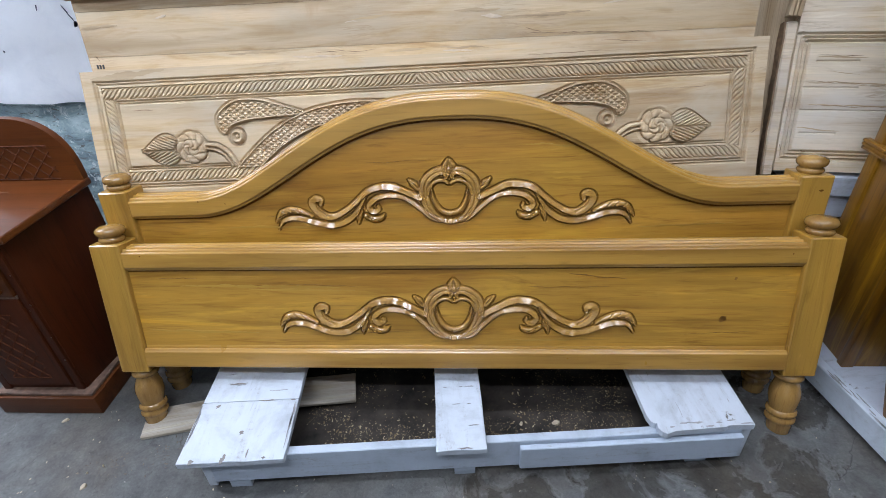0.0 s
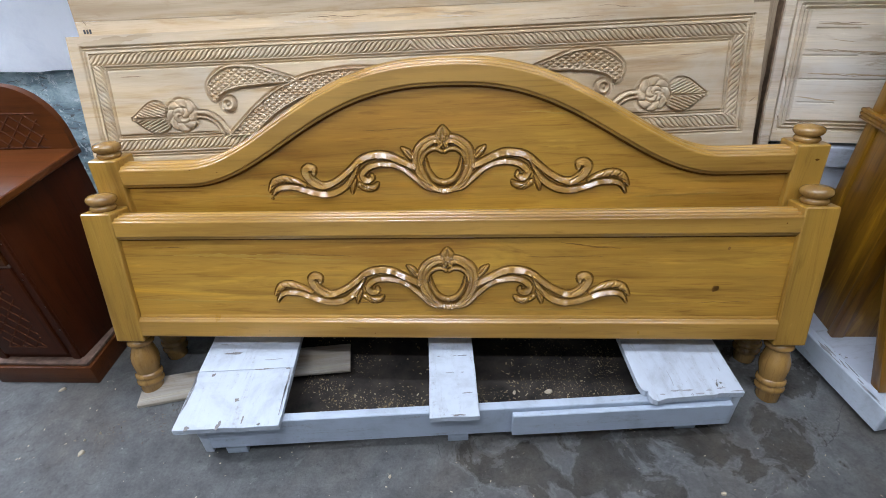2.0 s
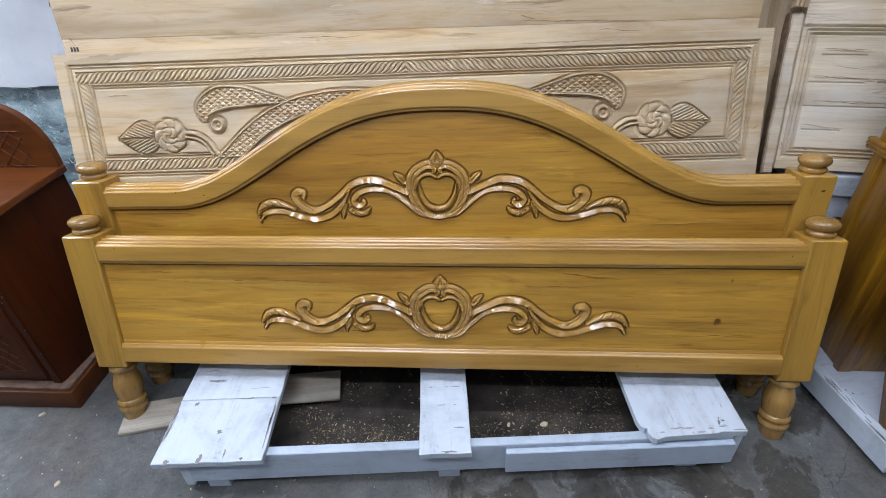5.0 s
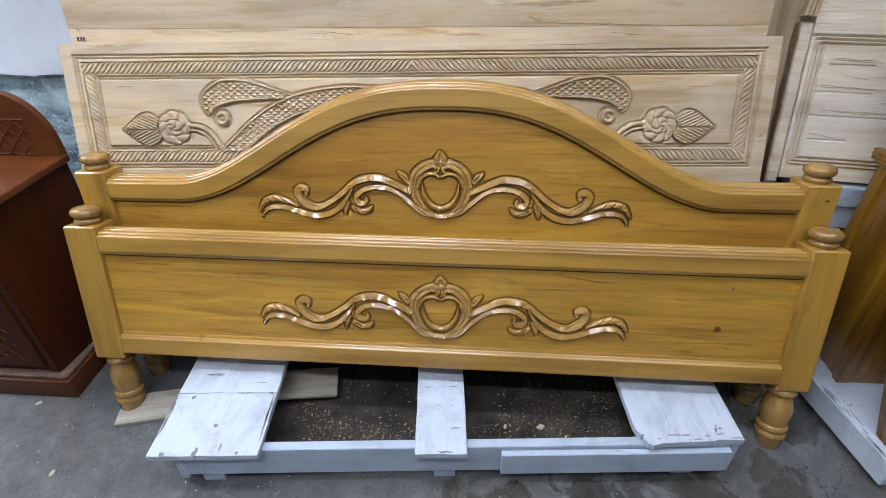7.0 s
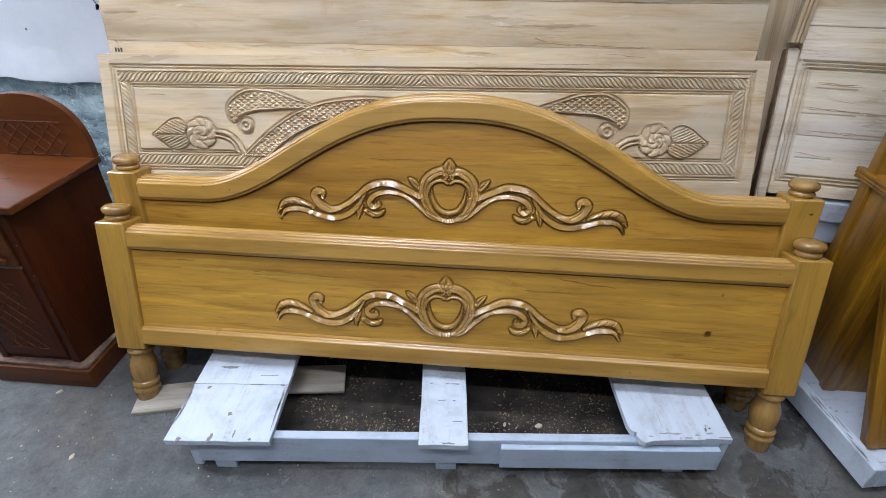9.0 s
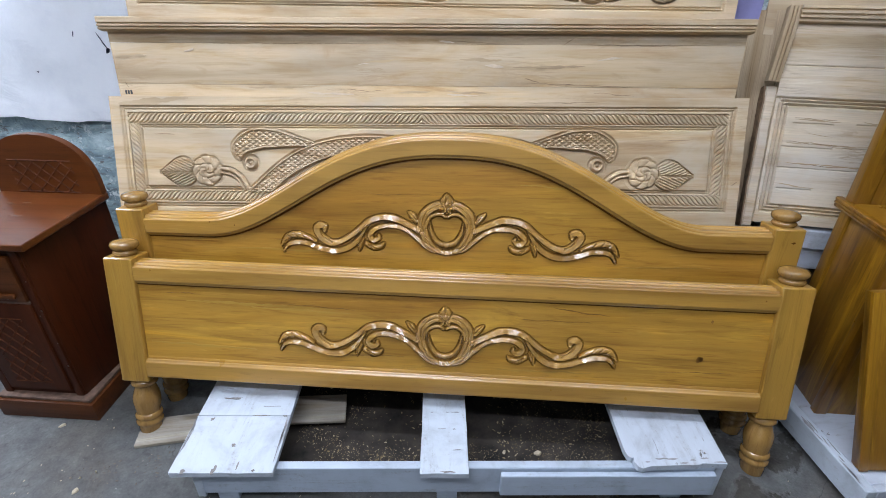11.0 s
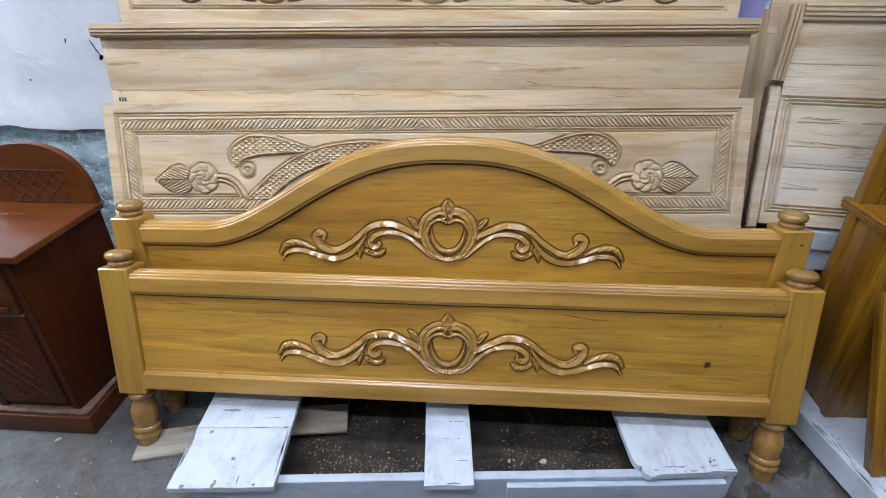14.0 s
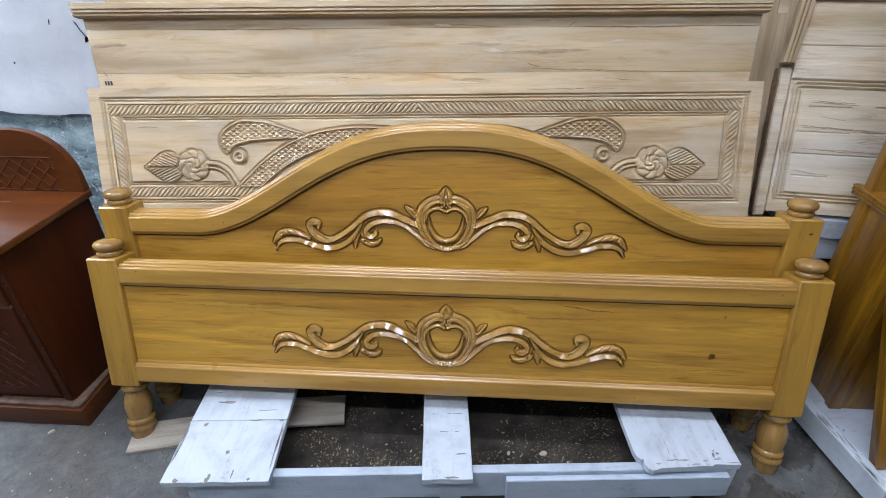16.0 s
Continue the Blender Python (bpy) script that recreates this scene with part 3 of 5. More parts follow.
def dense(half, mid, n_mid, n_side):
    """Stations along a board, close together where it is carved."""
    side = np.linspace(mid, half, n_side + 1)[1:]
    return np.concatenate([-side[::-1], np.linspace(-mid, mid, n_mid), side])


def streak(parent, name, mat, y, x0, z0, x1, z1, thick, label="", seed=0.0):
    """A flaw in the timber: a thin tapering, wavering strip flush with the face."""
    bm = bmesh.new()
    n = max(8, int(abs(x1 - x0) / 0.006))
    rows = []
    for k in range(n + 1):
        q = k / n
        x = x0 + (x1 - x0) * q
        z = z0 + (z1 - z0) * q + 0.0035 * noise.noise((x * 22 + seed, z0 * 31, 1.0)) + 0.0012 * noise.noise((x * 90, z0 * 50, seed))
        w = 0.5 * thick * (math.sin(math.pi * min(max(q, 0.02), 0.98)) ** 0.6) * (1 + 0.8 * noise.noise((x * 45, seed, z0 * 9)))
        rows.append([bm.verts.new((x, y + d, z + e * max(w, 0.0002))) for d, e in ((0.0006, -1), (-0.0004, -1), (-0.0004, 1), (0.0006, 1))])
    for a, b in zip(rows, rows[1:]):
        for k in range(4):
            bm.faces.new((a[k], b[k], b[(k + 1) % 4], a[(k + 1) % 4]))
    bm.faces.new(rows[0]), bm.faces.new(rows[-1][::-1])
    return part(name, bm, mat, parent, label)


def scratch(parent, name, mat, z, x, y0, y1, thick, seed, across=False, label=""):
    """A flaw lying on a level top, along y or across it."""
    lay = Matrix.Rotation(radians(-90), 4, "X")
    if across:
        ob = streak(parent, name, mat, -z, y0, x, y1, x, thick, label, seed)
    else:
        ob = streak(parent, name, mat, -z, y0, -x, y1, -x, thick, label, seed)
        lay = Matrix.Rotation(radians(90), 4, "Z") @ lay
    ob.matrix_basis = lay
    return ob


def knot_mark(parent, x, y, z, w, h, mat, label):
    bm = bmesh.new()
    bmesh.ops.create_circle(bm, cap_ends=True, segments=16, radius=1)
    for v in bm.verts:
        g = 1 + 0.55 * noise.noise((v.co.x * 1.7 + x * 40, v.co.y * 1.7, z * 30))
        v.co = Vector((v.co.x * w * g, 0, v.co.y * h * g))
    bmesh.ops.solidify(bm, geom=bm.faces[:], thickness=0.0008)
    return part("knot", bm, mat, parent, label, pose(x, y, z))


# ---- setting ----
def slab(name, x0, x1, y0, y1, z0, z1, mat, label, bevel=0.0):
    return solid(name, box(x0, x1, y0, y1, z0, z1, bevel), mat, pose(0, 0, 0), label, "floor" if name == "floor" else "ceiling" if name == "ceiling" else "wall", "", "structure")


slab("floor", -3.4, 3.6, -4.2, 0.75, -0.2, 0.0, floor_mat, "grey stained concrete floor with damp patches")
slab("wall_north", -3.4, 3.6, 0.56, 0.75, 0.0, 2.7, wall_mat, "blue-grey wall with peeling flaking paint")
# Side and south walls and the ceiling: unseen, added to shape bounced light.
slab("wall_west", -3.5, -3.4, -4.2, 0.75, 0.0, 2.7, plaster, "unseen grey plastered wall closing the room")
slab("wall_east", 3.6, 3.7, -4.2, 0.75, 0.0, 2.7, plaster, "unseen grey plastered wall closing the room")
for name, x0, x1, z0, z1 in (("wall_south_west", -3.4, -2.45, 0.0, 2.7), ("wall_south_east", 0.65, 3.6, 0.0, 2.7), ("wall_south_lintel", -2.45, 0.65, 2.4, 2.7)):
    slab(name, x0, x1, -4.3, -4.2, z0, z1, plaster, "unseen grey plastered wall beside the added opening")
slab("ceiling", -3.5, 3.7, -4.3, 0.75, 2.7, 2.8, pale_ceiling, "unseen pale ceiling added to bounce light")
slab("wall_pier", 0.815, 0.9, 0.548, 0.5585, 0.9, 2.7, purple_mat, "violet-blue painted strip of wall")


def hanging_sheet():
    bm = bmesh.new()
    nx, nz = 60, 60
    grid = []
    for i in range(nx):
        row = []
        for k in range(nz):
            s, t = i / (nx - 1), k / (nz - 1)
            x = -2.3 + 1.55 * s
            low = 0.786 + 0.055 * max(0.0, 0.55 - s) ** 0.7 + 0.005 * noise.noise((s * 14, 0, 5)) + 0.002 * math.sin(s * 71)
            z = low + (2.3 - low) * t
            fold = 0.012 * noise.noise((x * 4, z * 1.5, 0)) + 0.006 * noise.noise((x * 11 + z * 5, z * 6, 3)) + 0.007 * (abs(noise.noise((x * 9 - z * 14, z * 9, 7))) - 0.2) * math.exp(-t * 5)
            y = 0.546 + fold - 0.012 * math.exp(-((t * 40) ** 2) / 4)
            row.append(bm.verts.new((x, y, z)))
        grid.append(row)
    for i in range(nx - 1):
        for k in range(nz - 1):
            bm.faces.new((grid[i][k], grid[i + 1][k], grid[i + 1][k + 1], grid[i][k + 1]))
    bmesh.ops.solidify(bm, geom=bm.faces[:], thickness=0.003)
    t = thing("hanging_sheet", pose(0, 0, 0), "crumpled white plastic sheet hung over the wall", "plastic sheet")
    part("sheet", bm, sheet_mat, t)
    for x, z, w, h, a in ((-1.271, 1.081, 0.0025, 0.008, 20), (-1.184, 1.072, 0.0022, 0.014, -25), (-1.166, 1.03, 0.006, 0.01, 35), (-1.174, 1.05, 0.0022, 0.018, -30), (-1.443, 0.958, 0.003, 0.003, 0)):
        bm = bmesh.new()
        bmesh.ops.create_circle(bm, cap_ends=True, segments=9, radius=1)
        for v in bm.verts:
            k = 1 + 0.5 * noise.noise((v.co.x * 3 + x * 50, v.co.y * 3, z))
            v.co = Vector((v.co.x * w * k, 0, v.co.y * h * k))
        bmesh.ops.solidify(bm, geom=bm.faces[:], thickness=0.002)
        part("tear", bm, tear_mat, t, "small dark tear", pose(x, 0.5325, z, 0, a, 0))
    return t


sheet = hanging_sheet()


# ---- the bed ends ----
LEG = [(0.0, 0.0), (0.03, 0.0), (0.0335, 0.004), (0.0365, 0.031), (0.0375, 0.035), (0.0405, 0.038), (0.0425, 0.0435), (0.041, 0.0495), (0.0375, 0.053), (0.0375, 0.056), (0.041, 0.0585), (0.0428, 0.0645), (0.041, 0.0705), (0.0365, 0.0745), (0.0375, 0.083), (0.041, 0.098), (0.0428, 0.113), (0.041, 0.13), (0.035, 0.147), (0.0315, 0.158), (0.0315, 0.1625), (0.0385, 0.167), (0.041, 0.173), (0.038, 0.1795), (0.0335, 0.183), (0.0335, 0.192)]
KNOB = [(0.0, -0.004), (0.031, -0.004), (0.033, 0.002), (0.0365, 0.005), (0.037, 0.01), (0.034, 0.0145), (0.031, 0.0165), (0.032, 0.019), (0.039, 0.0225), (0.0425, 0.029), (0.0425, 0.035), (0.039, 0.0415), (0.031, 0.046), (0.017, 0.049), (0.0, 0.05)]
RAIL = [(-0.02, 0.0), (-0.02, 0.051), (-0.0185, 0.0545), (-0.0145, 0.057), (-0.009, 0.0577), (-0.0045, 0.0565), (-0.002, 0.0535), (-0.001, 0.046), (0.0015, 0.046), (0.0025, 0.0535), (0.005, 0.0565), (0.0085, 0.0572), (0.0118, 0.056), (0.0142, 0.0525), (0.015, 0.0445), (0.0178, 0.0445), (0.0186, 0.0505), (0.0205, 0.0532), (0.024, 0.0545), (0.028, 0.0535), (0.031, 0.0505), (0.0315, 0.0475), (0.034, 0.0468), (0.0368, 0.0462), (0.0387, 0.0445), (0.0392, 0.042), (0.0392, 0.041), (0.0392, 0.007), (0.0392, 0.006), (0.038, 0.003), (0.0345, 0.0015), (0.0345, -0.002), (0.033, -0.0045), (0.028, -0.005)]
LOW_RAIL = [(-0.02, 0.0), (-0.02, 0.06), (0.014, 0.067), (0.0195, 0.0682), (0.024, 0.0665), (0.0262, 0.0625), (0.0268, 0.055), (0.029, 0.055), (0.03, 0.0572), (0.0335, 0.0585), (0.0362, 0.056), (0.037, 0.0525), (0.0385, 0.0515), (0.0402, 0.05), (0.041, 0.047), (0.041, 0.046), (0.041, 0.0055), (0.041, 0.004), (0.039, 0.001), (0.03, -0.002)]
# Dark strip that paints in the shade line under the rails, with its stain.
SHADE_STRIP = [(0.018, -0.009), (0.018, -0.0055), (0.031, -0.0055), (0.03, -0.007), (0.0275, -0.008), (0.026, -0.0105), (0.022, -0.0105)]


def bed_post(parent, x, low, high, width=0.084, knob=0.88):
    bm = bmesh.new()
    bmesh.ops.create_cube(bm, size=1)
    for v in bm.verts:
        v.co = Vector((v.co.x * width, v.co.y * 0.08, low + (v.co.z + 0.5) * (high - low)))
    up = [e for e in bm.edges if abs(e.verts[0].co.z - e.verts[1].co.z) > 0.1]
    bmesh.ops.bevel(bm, geom=up, offset=0.005, segments=2, affect="EDGES", profile=0.5)
    caps = [e for e in bm.edges if abs(e.verts[0].co.z - e.verts[1].co.z) < 1e-5]
    bmesh.ops.bevel(bm, geom=caps, offset=0.003, segments=1, affect="EDGES")
    p = part("post", bm, varnish_z, parent, "", pose(x, 0, 0))
    part("leg", lathe([(max(r, 0.0005), z) for r, z in LEG]), varnish_turned, parent, "turned vase-shaped leg with rings", pose(x, 0, -0.006) @ Matrix.Diagonal((0.92, 0.92, (low + 0.006) / 0.19, 1)), 50)
    part("finial", lathe([(max(r, 0.0005), z) for r, z in KNOB]), varnish_turned, parent, "turned mushroom-shaped finial", pose(x, 0, high) @ Matrix.Diagonal((knob, knob, knob + 0.04, 1)), 50)
    return p


def straight(x0, x1, z, n=2):
    return [(x0 + (x1 - x0) * k / (n - 1), z, 0) for k in range(n)]


def footboard():
    t = thing("footboard", pose(0, -0.135, -0.003, -14.5, 0.1, 0.0), "low golden-brown varnished wooden footboard with carved flourish, leaning on the headboard", "footboard", "matching bed ends")
    for x in (-0.921, 0.919):
        bed_post(t, x, 0.192, 0.579)
    inner = 0.878
    part("top_rail", sweep(RAIL, straight(-inner, inner, 0.51)), varnish_rail, t, "moulded varnished top rail", None, 48)
    part("bottom_rail", sweep(LOW_RAIL, straight(-inner, inner, 0.21)), varnish_rail, t, "moulded varnished bottom rail", None, 48)
    rel = Relief(dense(inner, 0.5, 960, 40), lambda u: 0.262, lambda u: 0.52, 240)
    flourish(rel, 0.006, 0.39, 0.0)
    rel.mesh(0.025, 0.03, "panel", varnish_x, t, "varnished plank panel with a dark knot", ("carving", carve_gloss, "glossy carved heart and acanthus scroll relief"))
    for x, z, w, h in ((0.705, 0.355, 0.0105, 0.0085), (0.723, 0.469, 0.0035, 0.0045)):
        knot_mark(t, x, -0.0255, z, w, h, knot_mat, "dark wood knot")
    for k, (x0, z0, x1, z1, w) in enumerate(((-0.74, 0.457, -0.3, 0.45, 0.008), (-0.55, 0.446, -0.26, 0.44, 0.006), (-0.86, 0.322, -0.54, 0.314, 0.007), (0.14, 0.292, 0.42, 0.296, 0.005))):
        streak(t, "grain_streak", gold_mat, -0.0252, x0, z0, x1, z1, w, "golden streak in the grain", k)
    for k, (x0, z0, x1, z1, w) in enumerate(((-0.456, 0.462, -0.25, 0.452, 0.0025), (0.3, 0.487, 0.453, 0.469, 0.0032), (0.2, 0.449, 0.41, 0.448, 0.0014), (-0.322, 0.311, -0.109, 0.318, 0.0018), (-0.8, 0.478, -0.69, 0.48, 0.0018), (0.6, 0.312, 0.8, 0.318, 0.0012))):
        streak(t, "split", fine_split, -0.0253, x0, z0, x1, z1, w, "fine brown split in the grain", k + 20)
    part("cove_bead", sweep(SHADE_STRIP, straight(-inner, inner, 0.51)), shade_and_mark_brown, t, "dark-stained strip painting in the shade under the rail")
    for x, z, r in ((-0.827, 0.548, 0.002), (0.842, 0.54, 0.0015), (-0.5, 0.232, 0.0016), (-0.2, 0.226, 0.0016)):
        knot_mark(t, x, -0.0392 if z > 0.4 else -0.041, z, r, r, shade_and_mark_brown, "small dark nail hole")
    return t


def arch_low(u):
    """Under edge of the arched rail."""
    k = min(abs(u - 0.01) / 0.7, 1.0) ** 1.25
    return 0.6116 + 0.242 * 0.5 * (1 + math.cos(math.pi * k)) + 0.0035 * u


def headboard():
    t = thing("headboard", pose(0.0, 0.01, -0.003, -8.6, -0.3, 0.0), "golden-brown varnished arched wooden headboard with carved flourish, leaning back", "headboard", "matching bed ends")
    for x in (-0.914, 0.9135):
        bed_post(t, x, 0.192, 0.682, 0.08, 0.83)
    inner = 0.8735
    path = []
    n = 180
    for k in range(n + 1):
        u = -inner + 2 * inner * k / n
        a = math.atan((arch_low(u + 0.002) - arch_low(u - 0.002)) / 0.004)
        path.append((u, arch_low(u), a if 0 < k < n else 0.0))
    part("arched_rail", sweep(RAIL, path), varnish_rail, t, "arched moulded top rail", None, 48)
    part("cove_bead", sweep(SHADE_STRIP, path), shade_and_mark_brown, t, "dark-stained strip painting in the shade under the arched rail")
    for k, (x0, z0, x1, z1, w) in enumerate(((-0.21, 0.741, -0.02, 0.746, 0.0014), (-0.5, 0.6, -0.35, 0.59, 0.0012))):
        streak(t, "split", fine_split, -0.0233, x0, z0, x1, z1, w, "fine brown split in the grain", k + 50)
    for k, (x0, z0, x1, z1, w) in enumerate(((-0.62, 0.57, -0.33, 0.565, 0.006), (0.2, 0.78, 0.36, 0.77, 0.004), (0.5, 0.55, 0.74, 0.556, 0.005))):
        streak(t, "grain_streak", gold_mat, -0.0232, x0, z0, x1, z1, w, "golden streak in the grain", k + 60)
    part("bottom_rail", sweep(RAIL, straight(-inner, inner, 0.206)), varnish_rail, t)
    part("lower_panel", box(-inner, inner, -0.022, 0.008, 0.262, 0.4415, 0.001), varnish_x, t)
    knot_mark(t, 0.928, -0.0402, 0.645, 0.0045, 0.0025, shade_and_mark_brown, "small dark knot on the post")
    for x, z in ((-0.603, 0.645), (-0.677, 0.652)):
        knot_mark(t, x, -0.0393, z, 0.0016, 0.0015, shade_and_mark_brown, "small dark nail hole")
    rel = Relief(dense(inner, 0.5, 960, 60), lambda u: 0.262 + 0.18, lambda u: arch_low(u) + 0.03, 270)
    flourish(rel, 0.003, 0.664, -0.068)
    rel.mesh(0.023, 0.03, "panel", varnish_x, t, "arched varnished plank panel", ("carving", carve_gloss, "glossy carved heart and acanthus scroll relief"))
    return t


footboard()
headboard()


# ---- low white pallet ----
def pallet():
    t = thing("pallet", pose(0.05, -0.293, 0.0, 0, 0, 4.6), "low white-painted wooden pallet with worn slats and open gaps", "pallet")
    slats = []
    for x0, x1, y0, y1 in ((-0.737, -0.468, -0.038, 0.1505), (-0.735, -0.469, 0.1515, 0.5), (-0.09, 0.036, -0.042, 0.5)):
        slats.append(part("slat", box(x0, x1, y0, y1, 0.137, 0.155, 0.003, 2, 0.0018, 11), white_paint_y, t))
    # bare spots where the paint has flaked away
    for k, (x, y, w, h) in enumerate(((-0.70, -0.034, 0.006, 0.007), (-0.622, -0.03, 0.005, 0.013), (-0.565, -0.016, 0.0022, 0.012), (-0.598, 0.046, 0.006, 0.005), (-0.688, 0.136, 0.0045, 0.006), (-0.55, 0.149, 0.022, 0.0018), (-0.485, 0.147, 0.006, 0.002), (-0.66, 0.215, 0.024, 0.003), (-0.52, -0.032, 0.004, 0.003), (-0.02, -0.037, 0.016, 0.002))):
        bm = bmesh.new()
        bmesh.ops.create_circle(bm, cap_ends=True, segments=14, radius=1)
        for v in bm.verts:
            g = 1 + 0.9 * noise.noise((v.co.x * 1.9 + k * 7, v.co.y * 1.9, 2.0))
            v.co = Vector((v.co.x * w * g, v.co.y * h * g + 0.001 * math.sin(v.co.x * 5), 0))
        bmesh.ops.solidify(bm, geom=bm.faces[:], thickness=0.0006)
        part("bare_spot", bm, bare_mat, slats[2] if x > -0.4 else slats[1] if y > 0.151 else slats[0], "flaked spot of dark bare wood", pose(x, y, 0.1562, 0, 0, 25 * math.sin(k) if w < 0.007 and h < 0.009 else 0))
    bm = bmesh.new()
    edge = [(0.478, -0.022), (0.488, -0.028), (0.51, -0.021), (0.64, -0.017), (0.648, -0.013), (0.713, -0.016), (0.72, 0.5), (0.458, 0.5), (0.456, 0.03), (0.46, 0.012), (0.468, 0.004), (0.474, 0.006), (0.471, -0.008)]
    lo = [bm.verts.new((x, y, 0.137)) for x, y in edge]
    hi = [bm.verts.new((x, y, 0.155)) for x, y in edge]
    bm.faces.new(lo[::-1]), bm.faces.new(hi)
    for k in range(len(edge)):
        bm.faces.new((lo[k], lo[(k + 1) % len(edge)], hi[(k + 1) % len(edge)], hi[k]))
    wide = part("slat", bm, splintered_paint, t, "broad slat with one splintered corner")
    rnd = random.Random(21)
    for k in range(4):
        x = rnd.uniform(0.66, 0.705) if k < 3 else rnd.uniform(0.47, 0.6)
        y = rnd.uniform(0.0, 0.24)
        scratch(wide, "scratch", scuff_mat, 0.1553, x, y, y + rnd.uniform(0.012, 0.06), rnd.uniform(0.0008, 0.0022), k * 3.1)
    for k in range(7):
        x = 0.5 + 0.03 * k
        scratch(wide, "scratch", scuff_mat, 0.1553, rnd.uniform(-0.012, 0.002), x, x + rnd.uniform(0.012, 0.04), 0.004, k * 1.7, True)
    for k in range(4):
        x = rnd.uniform(-0.73, -0.53)
        scratch(slats[1], "scratch", scuff_mat, 0.1562, rnd.uniform(0.16, 0.26), x, x + rnd.uniform(0.015, 0.06), rnd.uniform(0.0008, 0.0018), k * 2.3, True)
    for k in range(9):
        scratch(slats[0], "scratch", scuff_mat, 0.1562, rnd.choice((-0.732, -0.474)) + rnd.uniform(-0.003, 0.003), rnd.uniform(-0.03, 0.1), rnd.uniform(0.105, 0.145), rnd.uniform(0.0015, 0.004), k * 5.3)
    for k in range(8):
        x = rnd.uniform(-0.08, 0.01)
        scratch(slats[2], "scratch", scuff_mat, 0.1562, rnd.choice((-0.036, 0.03, 0.1, 0.16)), x, x + rnd.uniform(0.008, 0.03), rnd.uniform(0.0015, 0.003), k * 4.1, True)
    part("front_rail", box(-0.678, 0.69, -0.012, 0.012, 0.036, 0.136, 0.002, 1, 0.0008, 4), shaded_rail_paint, t)
    part("overlap_board", box(0.122, 0.688, -0.029, -0.013, 0.045, 0.124, 0.002, 1, 0.0008, 4), shaded_rail_paint, t)
    part("back_rail", box(-0.68, 0.66, 0.49, 0.51, 0.03, 0.135, 0.002), shaded_rail_paint, t)
    for x in (-0.702, 0.694):
        part("side_rail", box(x, x + 0.022, -0.008, 0.49, 0.014, 0.135, 0.002), white_paint_y, t)
    for x in (-0.62, -0.02, 0.6):
        for y in (0.006, 0.42):
            part("foot_block", box(x - 0.028, x + 0.028, y - 0.012, y + 0.06, 0.0, 0.029, 0.002), shaded_rail_paint, t)
    return t


pallet()
solid("plank_scrap", box(0.0, 0.3, 0.0, 0.105, 0.0, 0.013, 0.002, 1, 0.001, 3), ply, pose(-0.93, -0.212, 0.0, 0, 0, 14), "pale scrap plank lying flat under the bed leg", "plank")
solid("plywood_scrap", box(-0.2, 0.0, 0.0, 0.1, 0.0, 0.012, 0.002, 1, 0.001, 2), ply, pose(-0.305, -0.086, 0.026, 8, 3, 10), "pale plywood offcut lying on the floor", "plywood")


# ---- bedside cabinet ----
def lattice(parent, x0, x1, z0, z1, y, pitch, slope, mat):
    """Diagonal beads over a panel."""
    bm = bmesh.new()
    w, d = 0.0024, 0.002

    def bead(ax, az, bx, bz):
        s = Vector((bx - ax, 0, bz - az))
        if s.length < 0.006:
            return
        nrm = Vector((-s.z, 0, s.x)).normalized() * w
        p, q = Vector((ax, y, az)), Vector((bx, y, bz))
        vs = [bm.verts.new(k) for k in (p - nrm, p + nrm, q + nrm, q - nrm)]
        top = [bm.verts.new(k + Vector((0, -d, 0))) for k in (p, q)]
        bm.faces.new((vs[0], top[0], top[1], vs[3])), bm.faces.new((vs[1], vs[2], top[1], top[0]))
        bm.faces.new((vs[0], vs[1], top[0])), bm.faces.new((vs[2], vs[3], top[1]))
        bm.faces.new(vs[::-1])

    for sign in (1, -1):
        c = -2.0
        while c < 2.0:
            xs = []
            for k in range(241):
                x = x0 + (x1 - x0) * k / 240
                z = (z0 + z1) / 2 + sign * slope * (x - (x0 + x1) / 2) + c
                if z0 <= z <= z1:
                    xs.append((x, z))
            if len(xs) > 2:
                bead(*xs[0], *xs[-1])
            c += pitch
    for a in ((x0, z0, x1, z0), (x0, z1, x1, z1)):
        bead(*a)
    return part("lattice", bm, mat, parent, "fine diagonal lattice beading")


